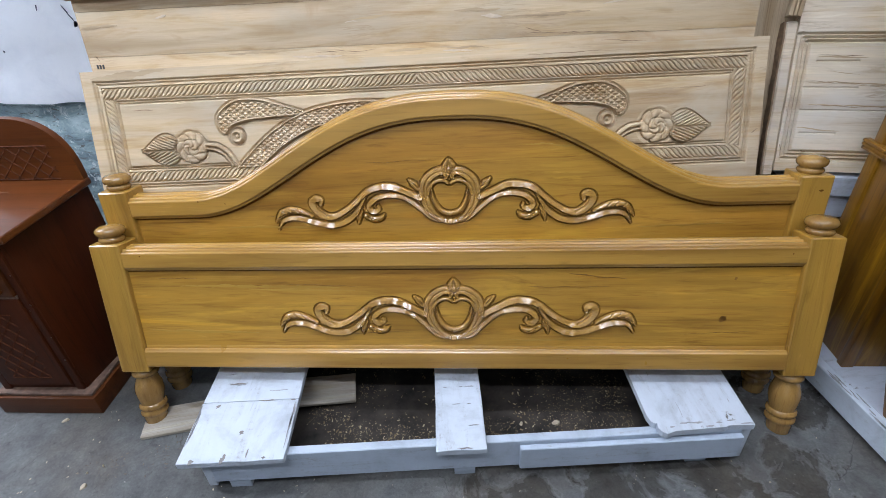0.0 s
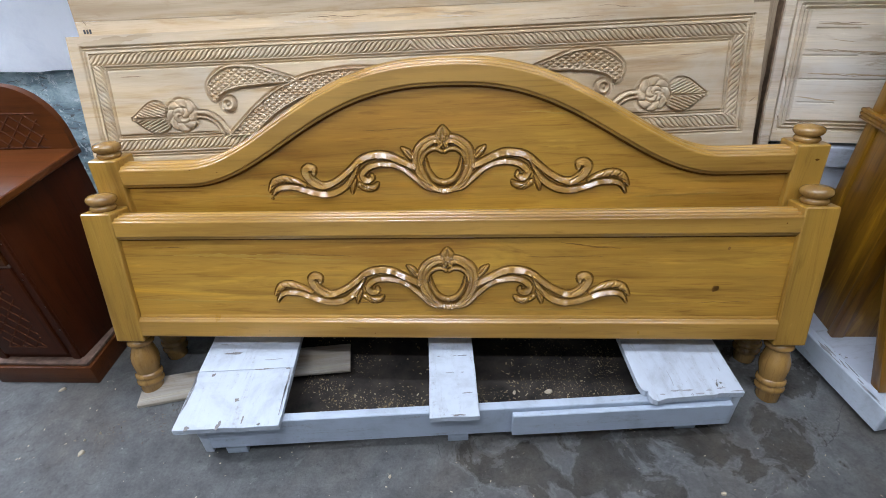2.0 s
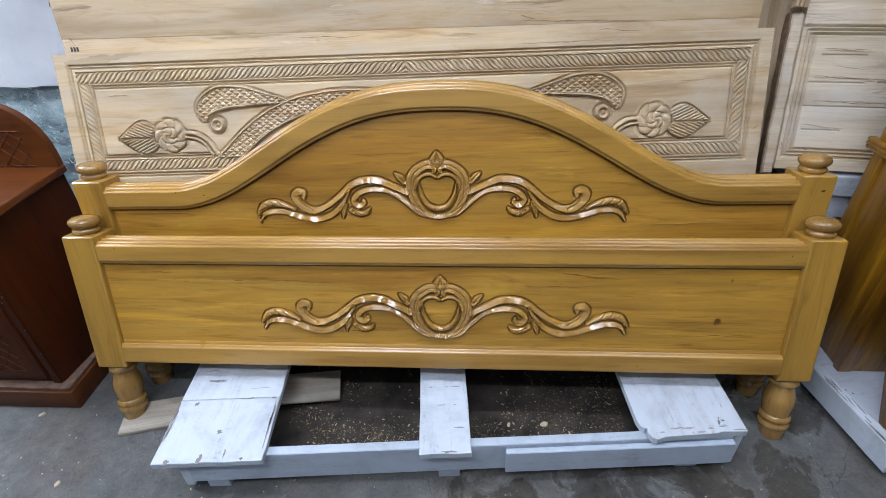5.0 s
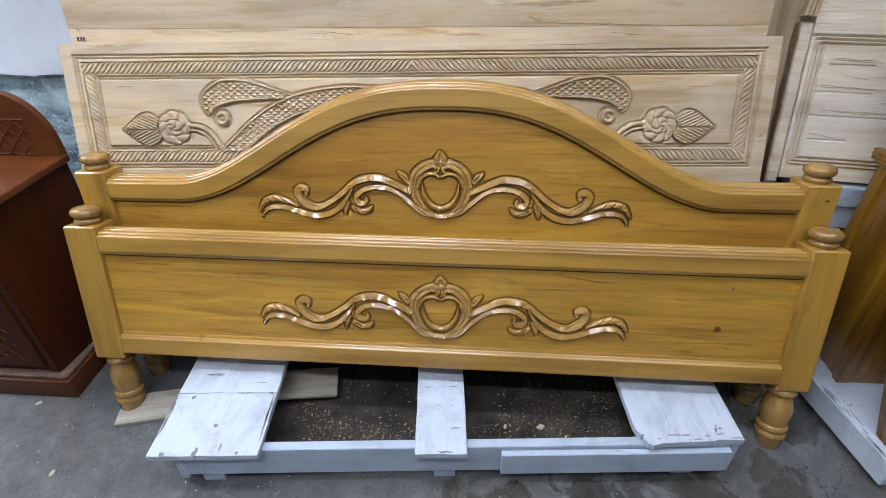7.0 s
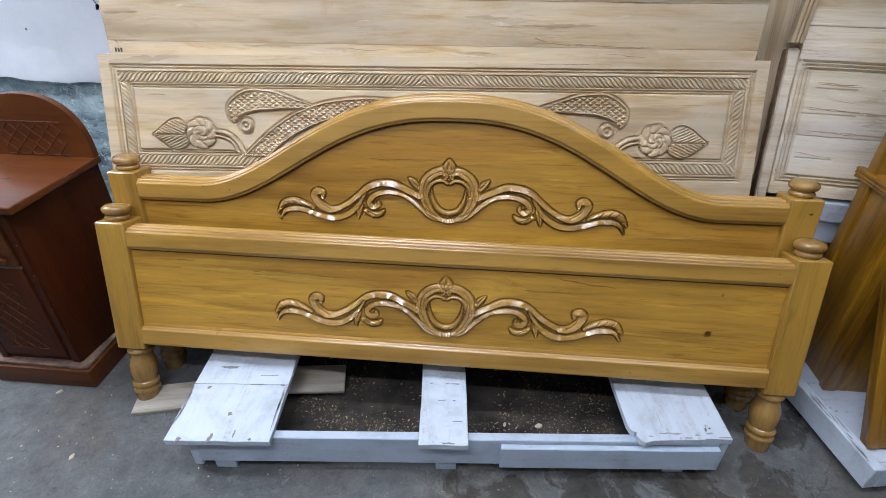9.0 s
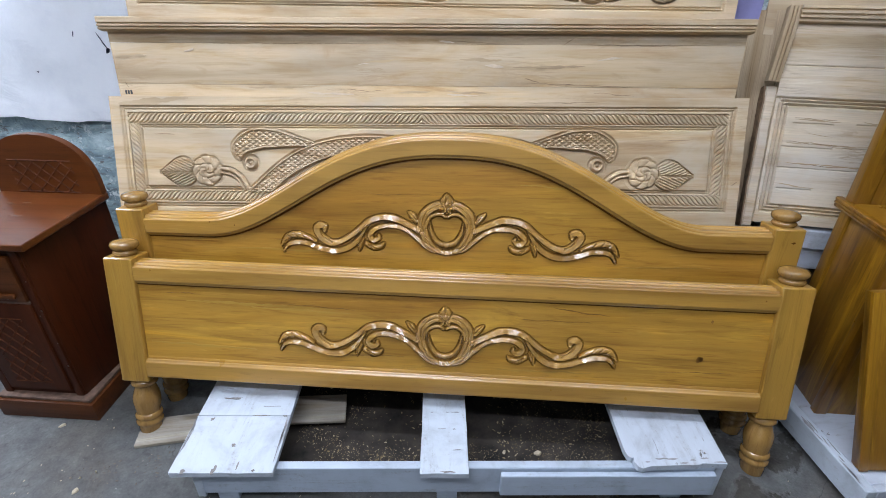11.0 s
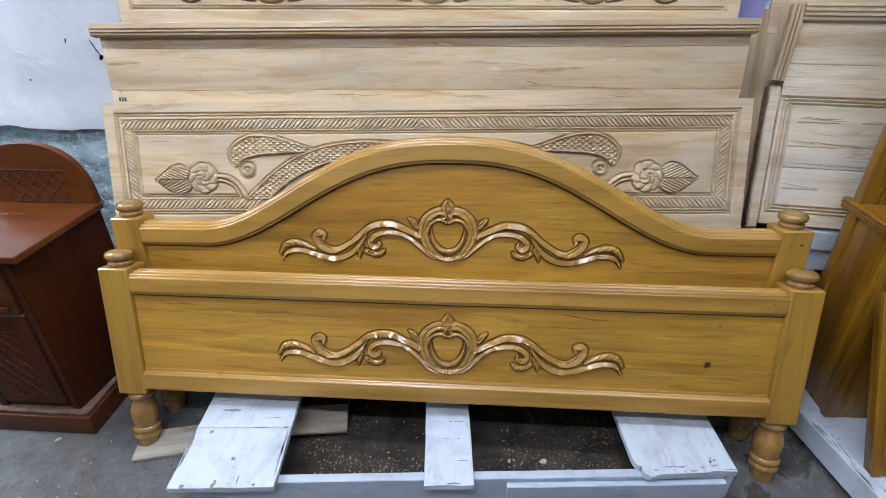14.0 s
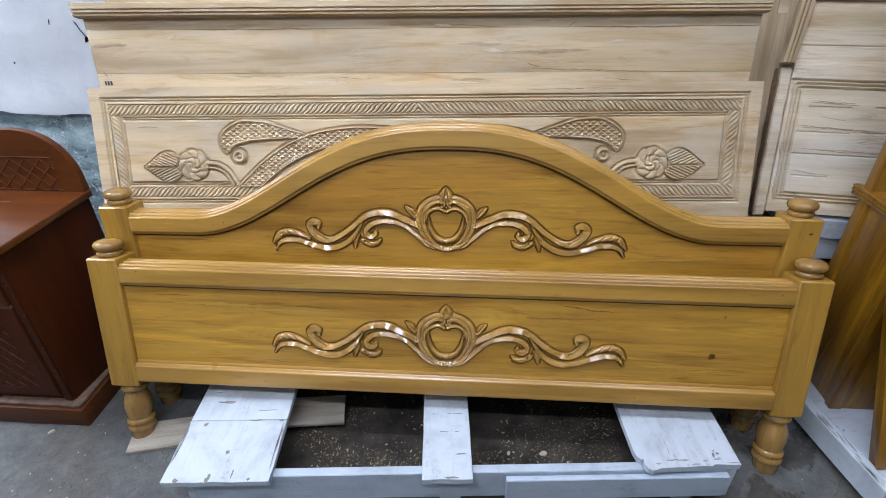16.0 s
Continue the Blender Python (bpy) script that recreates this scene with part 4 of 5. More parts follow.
def bedside_cabinet():
    t = thing("bedside_cabinet", pose(0, 0, 0), "dark red-brown wooden bedside cabinet with lattice door and arched back", "cabinet")
    xr, xl, yf, yb = -1.142, -1.412, -0.092, 0.235
    part("plinth", box(xl - 0.025, xr + 0.035, yf - 0.026, yb, 0.0, 0.07, 0.004), red_dark, t, "dusty moulded plinth")
    part("plinth_moulding", box(xl - 0.018, xr + 0.026, yf - 0.018, yb, 0.07, 0.082, 0.005), dusty_edge, t, "dusty worn moulding over the plinth")
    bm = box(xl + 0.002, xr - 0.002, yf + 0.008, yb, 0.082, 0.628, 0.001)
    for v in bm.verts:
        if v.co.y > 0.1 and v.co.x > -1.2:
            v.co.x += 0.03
    part("body", bm, red_z, t, "cabinet body with its shade painted in, widening to the back")
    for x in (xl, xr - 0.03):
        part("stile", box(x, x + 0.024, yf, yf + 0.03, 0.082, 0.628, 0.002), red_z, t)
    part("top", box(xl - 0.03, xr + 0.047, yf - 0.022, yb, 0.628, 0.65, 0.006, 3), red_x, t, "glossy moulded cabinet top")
    part("drawer_front", box(xl + 0.033, xr - 0.033, yf - 0.008, yf + 0.01, 0.452, 0.60, 0.005), red_dark, t)
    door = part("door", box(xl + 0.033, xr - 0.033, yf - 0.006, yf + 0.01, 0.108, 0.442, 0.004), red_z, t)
    lattice(door, xl + 0.07, -1.223, 0.142, 0.389, yf - 0.006, 0.05, 1.15, lattice_mat)
    part("dusty_ledge", box(xl + 0.033, xr - 0.031, yf - 0.003, yf + 0.012, 0.4425, 0.4515, 0.001), dusty_edge, t, "dusty rail between drawer and door")
    pull = box(-1.36, -1.195, yf - 0.019, yf - 0.0085, 0.468, 0.483, 0.004, 3)
    part("drawer_pull", pull, red_dark, t, "worn wooden drawer pull")
    xm, hw = (xl + xr + 0.017) / 2, (xr + 0.047 - xl + 0.03) / 2 - 0.004
    bm = bmesh.new()
    edge = [(xm + hw, 0.65)]
    for k in range(33):
        a = math.pi * k / 32
        c, s = math.cos(a), math.sin(a)
        edge.append((xm + hw * math.copysign(abs(c) ** 0.85, c), 0.672 + 0.168 * s ** 0.85))
    edge.append((xm - hw, 0.65))
    f = [bm.verts.new((x, yb - 0.022, z)) for x, z in edge]
    b = [bm.verts.new((x, yb, z)) for x, z in edge]
    bm.faces.new(f), bm.faces.new(b[::-1])
    for k in range(len(edge)):
        j = (k + 1) % len(edge)
        bm.faces.new((f[k], b[k], b[j], f[j]))
    for x, z, r in ((-1.151, 0.42, 0.0028), (-1.163, 0.4, 0.002), (-1.152, 0.21, 0.0025), (-1.155, 0.52, 0.0018), (-1.15, 0.3, 0.0015)):
        knot_mark(t, x, yf - 0.0003, z, r, r * 1.3, scuff_mat, "pale paint speck")
    for k, (x, y, length, w) in enumerate(((-1.35, 0.13, 0.03, 0.003), (-1.3, 0.137, 0.025, 0.002), (-1.27, 0.05, 0.04, 0.0015), (-1.33, 0.09, 0.02, 0.002))):
        scratch(t, "scratch", dusty_edge, 0.6506, y, x, x + length, w, k * 2.7, True, "pale scratch on the top")
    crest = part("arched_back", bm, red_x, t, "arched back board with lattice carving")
    lattice(crest, -1.37, -1.165, 0.655, 0.758, yb - 0.022, 0.044, 0.95, lattice_mat)
    return t


bedside_cabinet()

# ---- unvarnished boards leaning on the wall ----
LEAN = 19.0
PANEL = pose(-0.069, 0.235 - 0.344 * 0.745, 0.0, -LEAN, -0.45, 2.2)
UPPER = pose(-0.0855, 0.183, 0.0, -9.0, -0.1, 2.2)


def rope(rel, a, b, c, half, along_u, flip=1.0):
    """A band of slanting rope strands between a and b, centred at c."""
    if along_u:
        s, t = rel.u, rel.v - c
    else:
        s, t = rel.v, rel.u - c
    m = (s > a) & (s < b) & (np.abs(t) < half)
    mid = (a + b) / 2
    sgn = np.where(s > mid, 1.0, -1.0) if along_u else np.ones_like(s)
    q = t / half
    ph = ((s + sgn * flip * half * (0.75 * q + 0.45 * q ** 3)) / 0.0135) % 1.0
    k = np.sqrt(np.clip(1 - (2 * ph - 1) ** 2, 0, 1))
    h = 0.0115 * k * np.clip(1 - q ** 2, 0, 1) ** 0.35 - 0.0095
    rel.h = np.where(m, 0, rel.h)
    rel.cut = np.where(m, -h, rel.cut)
    rel.mask |= m


def groove(rel, pts, half=0.0038, depth=0.0075):
    for (a, b), (c, d) in zip(pts, pts[1:]):
        if abs(b - d) < 1e-6:
            m = (rel.u >= min(a, c) - half) & (rel.u <= max(a, c) + half)
            dist = np.abs(rel.v - b)
        else:
            m = (rel.v >= min(b, d) - half) & (rel.v <= max(b, d) + half)
            dist = np.abs(rel.u - a)
        g = np.clip(1 - dist / half, 0, 1) * depth
        rel.cut = np.where(m, np.maximum(rel.cut, g), rel.cut)


def blossom(rel, cu, cv, R, side):
    """Eight overlapping petals round a small pinwheel of four."""
    du, dv = rel.u - cu, rel.v - cv
    r = np.hypot(du, dv) / R
    th = np.arctan2(dv, du) * side / (2 * np.pi)
    m = r < 1.25

    def petals(count, twist, inner, outer):
        k = (th * count + (r - inner) * twist) % 1.0
        rim = inner + (outer - inner) * (0.78 + 0.22 * np.sqrt(np.clip(1 - (2 * k - 1) ** 2, 0, 1)))
        across = np.sqrt(np.clip(1 - ((k - 0.62) / np.where(k > 0.62, 0.4, 0.66)) ** 2, 0, 1))
        return rim, across * np.sqrt(np.clip(1 - (r / rim) ** 6, 0, 1))

    edge, h1 = petals(8, 1.1, 0.45, 1.0)
    hub, h2 = petals(4, 1.9, 0.0, 0.52)
    h = np.where(r < hub, 0.003 + 0.0085 * h2, 0.001 + 0.0085 * h1 * np.clip((r - hub) / 0.12 + 0.35, 0, 1))
    inside = m & (r < edge)
    rel.h = np.where(inside, h, rel.h)
    rel.cut = np.where(inside, 0.0, rel.cut)
    rel.cut = np.where(m & ~inside, np.maximum(rel.cut, 0.006 * np.clip(1 - (r - edge) / 0.16, 0, 1)), rel.cut)
    rel.h = np.where(m & ~inside & (r < edge + 0.09), 0.0, rel.h)
    rel.mask |= m


def leaf(rel, cu, cv, L, W, side):
    """Pointed leaf: rounded ribs sweeping from the midrib towards the tip."""
    x, z = side * (rel.u - cu) / L, (rel.v - cv) / W
    half = np.clip(np.sin(np.pi * np.clip(x, 0, 1) ** 0.75), 0, 1) ** 1.1
    inside = (x > 0) & (x < 1) & (np.abs(z) < half)
    ph = (x * 6.5 - np.abs(z) * 5.2) % 1.0
    rib = np.sqrt(np.clip(1 - (2 * ph - 1) ** 2, 0, 1))
    h = 0.001 + 0.0095 * rib * (0.45 + 0.55 * np.sqrt(np.clip(1 - (z / np.maximum(half, 0.01)) ** 2, 0, 1)))
    h = np.where(np.abs(z) < 0.06, 0.001, h)
    rel.h = np.where(inside, np.maximum(rel.h, h), rel.h)
    near = (x > -0.03) & (x < 1.04) & (np.abs(z) < half + 0.14) & ~inside
    rel.cut = np.where(near, np.maximum(rel.cut, 0.006), rel.cut)
    rel.mask |= near | inside


def carved_board():
    t = thing("carved_footboard", PANEL, "unvarnished pale carved wooden footboard with rope border, leaning", "footboard", "unvarnished boards")
    H = 0.928
    rel = Relief(np.linspace(-H, H, 1300), lambda u: 0.45, lambda u: 1.006, 320, 0.37)
    for side in (1, -1):
        leaf(rel, side * 0.672, 0.787, 0.118, 0.042, side)
        blossom(rel, side * 0.647, 0.791, 0.044, side)
        def S(pts, w, height, style, moat=0.005, depth=0.009):
            rel.stroke([(side * x, z) for x, z in pts], w, height, style, moat, depth)
        S([(0.604, 0.797), (0.575, 0.793), (0.545, 0.772), (0.525, 0.738)], [0.005, 0.006, 0.005], 0.006, "round", 0.003, 0.006)
        S([(0.606, 0.785), (0.578, 0.78), (0.555, 0.765), (0.538, 0.735)], [0.003, 0.004, 0.003], 0.005, "round", 0.003, 0.006)
        S([(0.547, 0.832), (0.54, 0.862), (0.497, 0.884), (0.437, 0.886), (0.375, 0.878), (0.322, 0.871)], [0.008, 0.026, 0.032, 0.027, 0.014, 0.003], 0.008, "lattice", 0.0045, 0.006)
        S([(0.513, 0.815), (0.5131, 0.8151)], [0.02, 0.02], 0.008, "ring")
        S([(0.505, 0.715), (0.425, 0.785), (0.355, 0.829), (0.275, 0.858), (0.17, 0.872), (0.06, 0.868)], [0.026, 0.026, 0.027, 0.026, 0.024, 0.022], 0.008, "lattice", 0.0045, 0.006)
    rope(rel, -0.876, 0.876, 0.946, 0.0155, True)
    rope(rel, -0.876, 0.876, 0.715, 0.0155, True)
    for side in (1, -1):
        rope(rel, 0.7305, 0.93, side * 0.861, 0.0145, False, -side)
    for hu, hv0, hv1 in ((0.894, 0.684, 0.977), (0.886, 0.691, 0.97), (0.843, 0.736, 0.924), (0.836, 0.742, 0.918)):
        groove(rel, [(-hu, hv0), (hu, hv0), (hu, hv1), (-hu, hv1), (-hu, hv0)])
    streak(t, "sap_streak", sap_mat, 0.0, -0.9, 0.985, -0.69, 1.003, 0.018, "brown sap streak", 4)
    for k, (x0, z0, x1, z1, w) in enumerate(((-0.8, 0.9, -0.74, 0.897, 0.003), (0.7, 0.885, 0.78, 0.89, 0.002), (0.905, 0.76, 0.922, 0.77, 0.004), (0.3, 0.99, 0.55, 0.992, 0.002))):
        streak(t, "split", split_mat, 0.0, x0, z0, x1, z1, w, "fine dark split along the grain", k + 70)
    rel.mesh(0.0, 0.024, "board", raw_x, t, "", ("carving", raw_x, "carved flowers, scrolls and rope border"))
    return t


carved_board()


def ink_stamp(t, x, z, y):
    for k in range(3):
        bm = box(x + 0.008 * k, x + 0.008 * k + 0.005, y - 0.0008, y + 0.001, z, z + 0.011, 0.0)
        part("stamp_bar", bm, dark_mark, t, "dark inked stamp mark")


def crown_board():
    t = thing("headboard_blank", UPPER, "unvarnished pale plank headboard with moulded crown ledge", "headboard", "unvarnished boards")
    H = 0.905
    for a, b, d in ((0.42, 0.7, 0.0), (0.7012, 0.9875, 0.0), (0.9882, 1.101, 0.0007), (1.1018, 1.135, 0.0)):
        part("plank", box(-H, H, d, 0.024, a, b, 0.0008), raw_x, t)
    prof = [(-0.024, 0.0), (-0.024, 0.032), (0.024, 0.032), (0.027, 0.03), (0.027, 0.0175), (0.0215, 0.016), (0.0215, 0.014), (0.027, 0.0125), (0.027, 0.0085), (0.021, 0.007), (0.021, 0.005), (0.025, 0.0035), (0.024, 0.0), (0.018, -0.003), (0.009, -0.0045), (0.004, -0.006), (0.0, -0.006)]
    part("crown_ledge", sweep(prof, straight(-0.915, 0.911, 1.136)), raw_x, t, "moulded crown ledge")
    ink_stamp(t, -0.888, 0.958, 0.0)
    for k, (x0, z0, x1, z1, w) in enumerate(((-0.51, 0.981, -0.3, 0.983, 0.007), (-0.165, 1.05, -0.067, 1.058, 0.006), (0.11, 1.06, 0.231, 1.06, 0.009), (0.263, 1.041, 0.466, 1.044, 0.008), (-0.07, 0.969, 0.03, 0.971, 0.006), (0.068, 0.974, 0.2, 0.968, 0.005), (0.3, 1.118, 0.52, 1.12, 0.006), (-0.9, 1.062, -0.8, 1.066, 0.008))):
        streak(t, "sap_streak", sap_mat, 0.0, x0, z0, x1, z1, w, "brown sap streak", k)
    for k, (x0, z0, x1, z1, w) in enumerate(((0.289, 0.999, 0.62, 0.989, 0.002), (-0.6, 1.1, -0.2, 1.102, 0.0014), (-0.28, 0.976, -0.1, 0.974, 0.002), (0.4, 1.1, 0.43, 1.118, 0.002), (0.04, 1.109, 0.24, 1.104, 0.002), (0.48, 1.102, 0.72, 1.1, 0.002), (0.3, 1.012, 0.34, 1.0, 0.003), (-0.883, 0.992, -0.874, 0.975, 0.004), (0.5, 0.973, 0.62, 0.966, 0.002))):
        streak(t, "split", split_mat, 0.0, x0, z0, x1, z1, w, "fine dark split along the grain", k + 9)
    for k, (x0, z0, x1, z1, w) in enumerate(((-0.336, 0.966, -0.2, 0.962, 0.006), (-0.69, 1.077, -0.66, 1.083, 0.006), (-0.182, 1.044, -0.148, 1.047, 0.005), (0.18, 1.047, 0.236, 1.042, 0.008), (0.075, 0.965, 0.17, 0.961, 0.005), (0.05, 1.108, 0.095, 1.105, 0.005), (0.5, 1.06, 0.57, 1.07, 0.005))):
        streak(t, "filler_patch", filler_mat, -0.0003, x0, z0, x1, z1, w, "pale smear of wood filler", k + 33)
    return t


crown_board()


def back_carved():
    t = thing("carved_headboard", UPPER @ pose(0.0, 0.028, 0.0, 0, 0.55, 0), "tall unvarnished carved wooden headboard standing behind the others", "headboard", "unvarnished boards")
    H = 0.862
    rel = Relief(np.linspace(-H, H, 760), lambda u: 0.92, lambda u: 1.36, 170, 0.5)
    for c, w in ((0.025, 0.073), (-0.424, 0.06), (0.462, 0.05)):
        rel.stroke([(c, 1.215 + w), (c, 1.215 + w)], [w, w], 0.008, "lattice", 0.004, 0.005)
        for side in (1, -1):
            rel.stroke([(c + side * (w - 0.01), 1.224), (c + side * (w + 0.03), 1.234), (c + side * (w + 0.06), 1.26)], [0.004, 0.007, 0.005], 0.006, "groove", 0.003, 0.005)
    for c in (-0.302, -0.19, 0.235, 0.336):
        rel.stroke([(c - 0.014, 1.238), (c + 0.014, 1.238)], [0.011, 0.013, 0.011], 0.008, "round", 0.003, 0.005)
    for c in (-0.639, 0.669):
        leaf(rel, c - 0.06, 1.25, 0.12, 0.032, 1)
    groove(rel, [(-0.826, 1.34), (-0.826, 1.2), (0.826, 1.2), (0.826, 1.34)], 0.004, 0.008)
    groove(rel, [(-0.82, 1.34), (-0.82, 1.206), (0.82, 1.206), (0.82, 1.34)], 0.003, 0.006)
    rel.mesh(0.0, 0.024, "board", raw_x, t, "", ("carving", raw_x, "carved lattice and scroll relief"))
    for x in (-0.82, 0.82):
        part("stile", box(x - 0.04, x + 0.04, 0.001, 0.024, 0.42, 0.9195, 0.003), raw_z, t)
    return t


back_carved()


def trestle():
    """Low stand on which the unvarnished boards rest, behind the headboard."""
    t = thing("trestle_stand", pose(-0.08, 0.14, 0.0), "rough dark timber trestle stand behind the headboard", "stand")
    part("top_plank", box(-0.9, 0.86, 0.0, 0.33, 0.385, 0.415, 0.003), trestle_mat, t)
    for x in (-0.84, 0.78):
        for y in (0.02, 0.25):
            part("leg", box(x, x + 0.06, y, y + 0.06, 0.0, 0.384, 0.003), trestle_mat, t)
    return t


trestle()


def side_boards():
    """A deep unvarnished bed head beside them, with moulded frame and crown."""
    t = thing("framed_headboard", pose(0.943, 0.048, -0.156, -LEAN, 0.0, -8.0) @ Matrix.Scale(1.12, 4), "greyed unvarnished wooden headboard with grooved frame, leaning", "headboard", "unvarnished boards")
    W = 0.85
    rel = Relief(np.concatenate([np.linspace(-0.034, 0.04, 60), np.linspace(0.042, 0.46, 240), np.linspace(0.47, W, 40)]), lambda u: 0.705, lambda u: 1.226, 400)
    for k in (0.0, 0.009, 0.018):
        groove(rel, [(W - 0.04, 0.737 + k), (-0.022 + k, 0.737 + k), (-0.03 + k, 1.038 - k), (W - 0.04, 1.038 - k)], 0.0042, 0.01)
    for v, a, b in ((0.802, 0.01, 0.09), (0.858, 0.0, 0.3), (0.913, 0.0, 0.12), (0.916, 0.15, 0.22), (0.975, 0.02, 0.11), (0.978, 0.17, 0.21), (1.12, -0.03, 0.8)):
        groove(rel, [(a, v), (b, v)], 0.0024, 0.004)
    rel.mesh(0.0, 0.03, "board", raw_grey, t)
    for k, (x0, z0, x1, z1, w) in enumerate(((0.02, 0.985, 0.13, 0.982, 0.006), (0.18, 0.987, 0.22, 0.985, 0.004), (0.01, 0.925, 0.2, 0.92, 0.007), (0.12, 0.918, 0.17, 0.914, 0.004), (0.0, 0.872, 0.28, 0.867, 0.006), (0.0, 0.815, 0.1, 0.806, 0.006), (0.06, 0.95, 0.12, 0.946, 0.004))):
        streak(t, "sap_streak", sap_mat, -0.0002, x0, z0, x1, z1, w * 0.5, "brown sap streak", k + 80)
    for k, (x0, z0, x1, z1, w) in enumerate(((0.02, 0.988, 0.12, 0.985, 0.003), (0.0, 0.927, 0.16, 0.921, 0.0025), (0.02, 0.87, 0.2, 0.866, 0.0025), (-0.03, 0.865, -0.024, 0.84, 0.006), (-0.032, 0.775, -0.025, 0.76, 0.005), (0.02, 0.758, 0.032, 0.756, 0.004))):
        streak(t, "split", split_mat, -0.0005, x0, z0, x1, z1, w * 0.7, "fine dark split along the grain", k + 90)
    part("rough_edge", box(-0.062, -0.035, 0.002, 0.028, 0.69, 1.066, 0.004, 1, 0.003, 6), raw_grey, t, "splintered waney edge strip")
    part("bark_edge", box(-0.0665, -0.0625, 0.001, 0.03, 0.69, 1.066, 0.001, 1, 0.003, 9), bark_mat, t, "brown bark left on the edge")
    bm = bmesh.new()
    ring = [[bm.verts.new((x + d, y, z)) for d, y, z in ((0.0, 0.03, 0.69), (-0.02, 0.24, 0.69), (-0.1, 0.045, 1.262), (0.0, 0.03, 1.262))] for x in (-0.058, -0.034)]
    bm.faces.new(ring[0]), bm.faces.new(ring[1][::-1])
    for k in range(4):
        bm.faces.new((ring[0][k], ring[1][k], ring[1][(k + 1) % 4], ring[0][(k + 1) % 4]))
    part("side_board", bm, raw_side, t, "dark rough side board")
    prof = [(0.0, 0.0), (0.0, 0.034), (0.022, 0.034), (0.024, 0.032), (0.024, 0.0265), (0.0185, 0.025), (0.0185, 0.0225), (0.023, 0.021), (0.023, 0.0155), (0.0165, 0.014), (0.0165, 0.0115), (0.021, 0.01), (0.02, 0.005), (0.0135, 0.0035), (0.0135, 0.001), (0.013, -0.003), (0.008, -0.006), (0.0, -0.006)]
    part("crown_moulding", sweep(prof, straight(-0.022, W, 1.228)), raw_x, t, "moulded crown")
    part("crown_side", sweep([(f, u * 0.85) for f, u in prof], [(-0.042, 1.076, radians(90)), (-0.0235, 1.228, radians(90)), (-0.022, 1.2595, radians(90))]), raw_z, t, "moulded side of the crown")
    part("upper_board", box(-0.085, W, 0.0305, 0.05, 1.2, 1.36, 0.002), raw_x, t)
    return t


side_boards()


# ---- platform and furniture at the right ----
def platform():
    t = thing("display_platform", pose(1.122, -0.268, 0.0, 0, 0, 10.0), "low white-painted wooden display platform with chipped edges", "platform")
    part("side_board", box(0.0, 0.03, 0.0, 0.47, 0.022, 0.1, 0.003, 1, 0.0015, 5), white_paint_y, t)
    rnd = random.Random(8)
    for k in range(14):
        y = rnd.uniform(0.0, 0.4)
        scratch(t, "chipped_edge", scuff_mat, 0.1012, rnd.choice((0.003, 0.006, 0.019, 0.012)), y, y + rnd.uniform(0.015, 0.06), rnd.uniform(0.002, 0.005), k * 2.9, label="chipped spot on the painted edge")
    part("front_board", box(0.032, 1.1, 0.0, 0.022, 0.022, 0.098, 0.003, 1, 0.001, 4), white_paint, t)
    part("deck", box(0.032, 1.1, 0.024, 0.47, 0.07, 0.095, 0.002, 1, 0.001, 4), white_paint, t)
    for x in (0.05, 1.0):
        part("foot_block", box(x, x + 0.08, 0.05, 0.15, 0.0, 0.07, 0.002), white_paint, t)
    return t


platform()


def dresser():
    t = thing("dresser", pose(1.134, 0.0, 0.095), "amber-varnished wooden dresser with beaded top edge and upright back", "dresser")
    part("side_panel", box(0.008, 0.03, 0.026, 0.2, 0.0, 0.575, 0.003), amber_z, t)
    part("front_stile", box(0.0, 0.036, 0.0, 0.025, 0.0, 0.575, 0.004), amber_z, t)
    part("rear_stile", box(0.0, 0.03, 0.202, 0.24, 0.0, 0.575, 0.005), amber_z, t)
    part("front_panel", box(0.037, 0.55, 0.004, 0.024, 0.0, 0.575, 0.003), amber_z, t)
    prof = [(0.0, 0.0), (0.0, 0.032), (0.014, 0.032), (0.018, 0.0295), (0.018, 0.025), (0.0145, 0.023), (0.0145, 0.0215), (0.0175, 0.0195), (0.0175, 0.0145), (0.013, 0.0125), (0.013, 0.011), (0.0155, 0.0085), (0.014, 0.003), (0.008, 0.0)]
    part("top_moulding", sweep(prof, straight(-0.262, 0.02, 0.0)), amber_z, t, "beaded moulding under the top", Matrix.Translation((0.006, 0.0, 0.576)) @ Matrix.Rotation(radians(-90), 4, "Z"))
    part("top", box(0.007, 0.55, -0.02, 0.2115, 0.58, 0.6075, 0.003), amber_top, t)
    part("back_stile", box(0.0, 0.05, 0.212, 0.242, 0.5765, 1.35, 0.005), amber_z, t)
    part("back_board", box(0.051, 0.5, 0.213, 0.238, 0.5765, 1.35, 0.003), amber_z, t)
    return t


dresser()
lean_b = thing("leaning_panel", pose(1.142, -0.205, 0.0965, -20.5, -4.8, 0), "amber-varnished thick wooden panel leaning on the dresser", "wood panel")
part("board", box(0.0, 0.4, 0.003, 0.036, 0.004, 0.5, 0.004), amber_z, lean_b)
part("edge_strip", box(-0.003, 0.02, -0.001, 0.0025, 0.004, 0.5, 0.001), amber_z, lean_b)


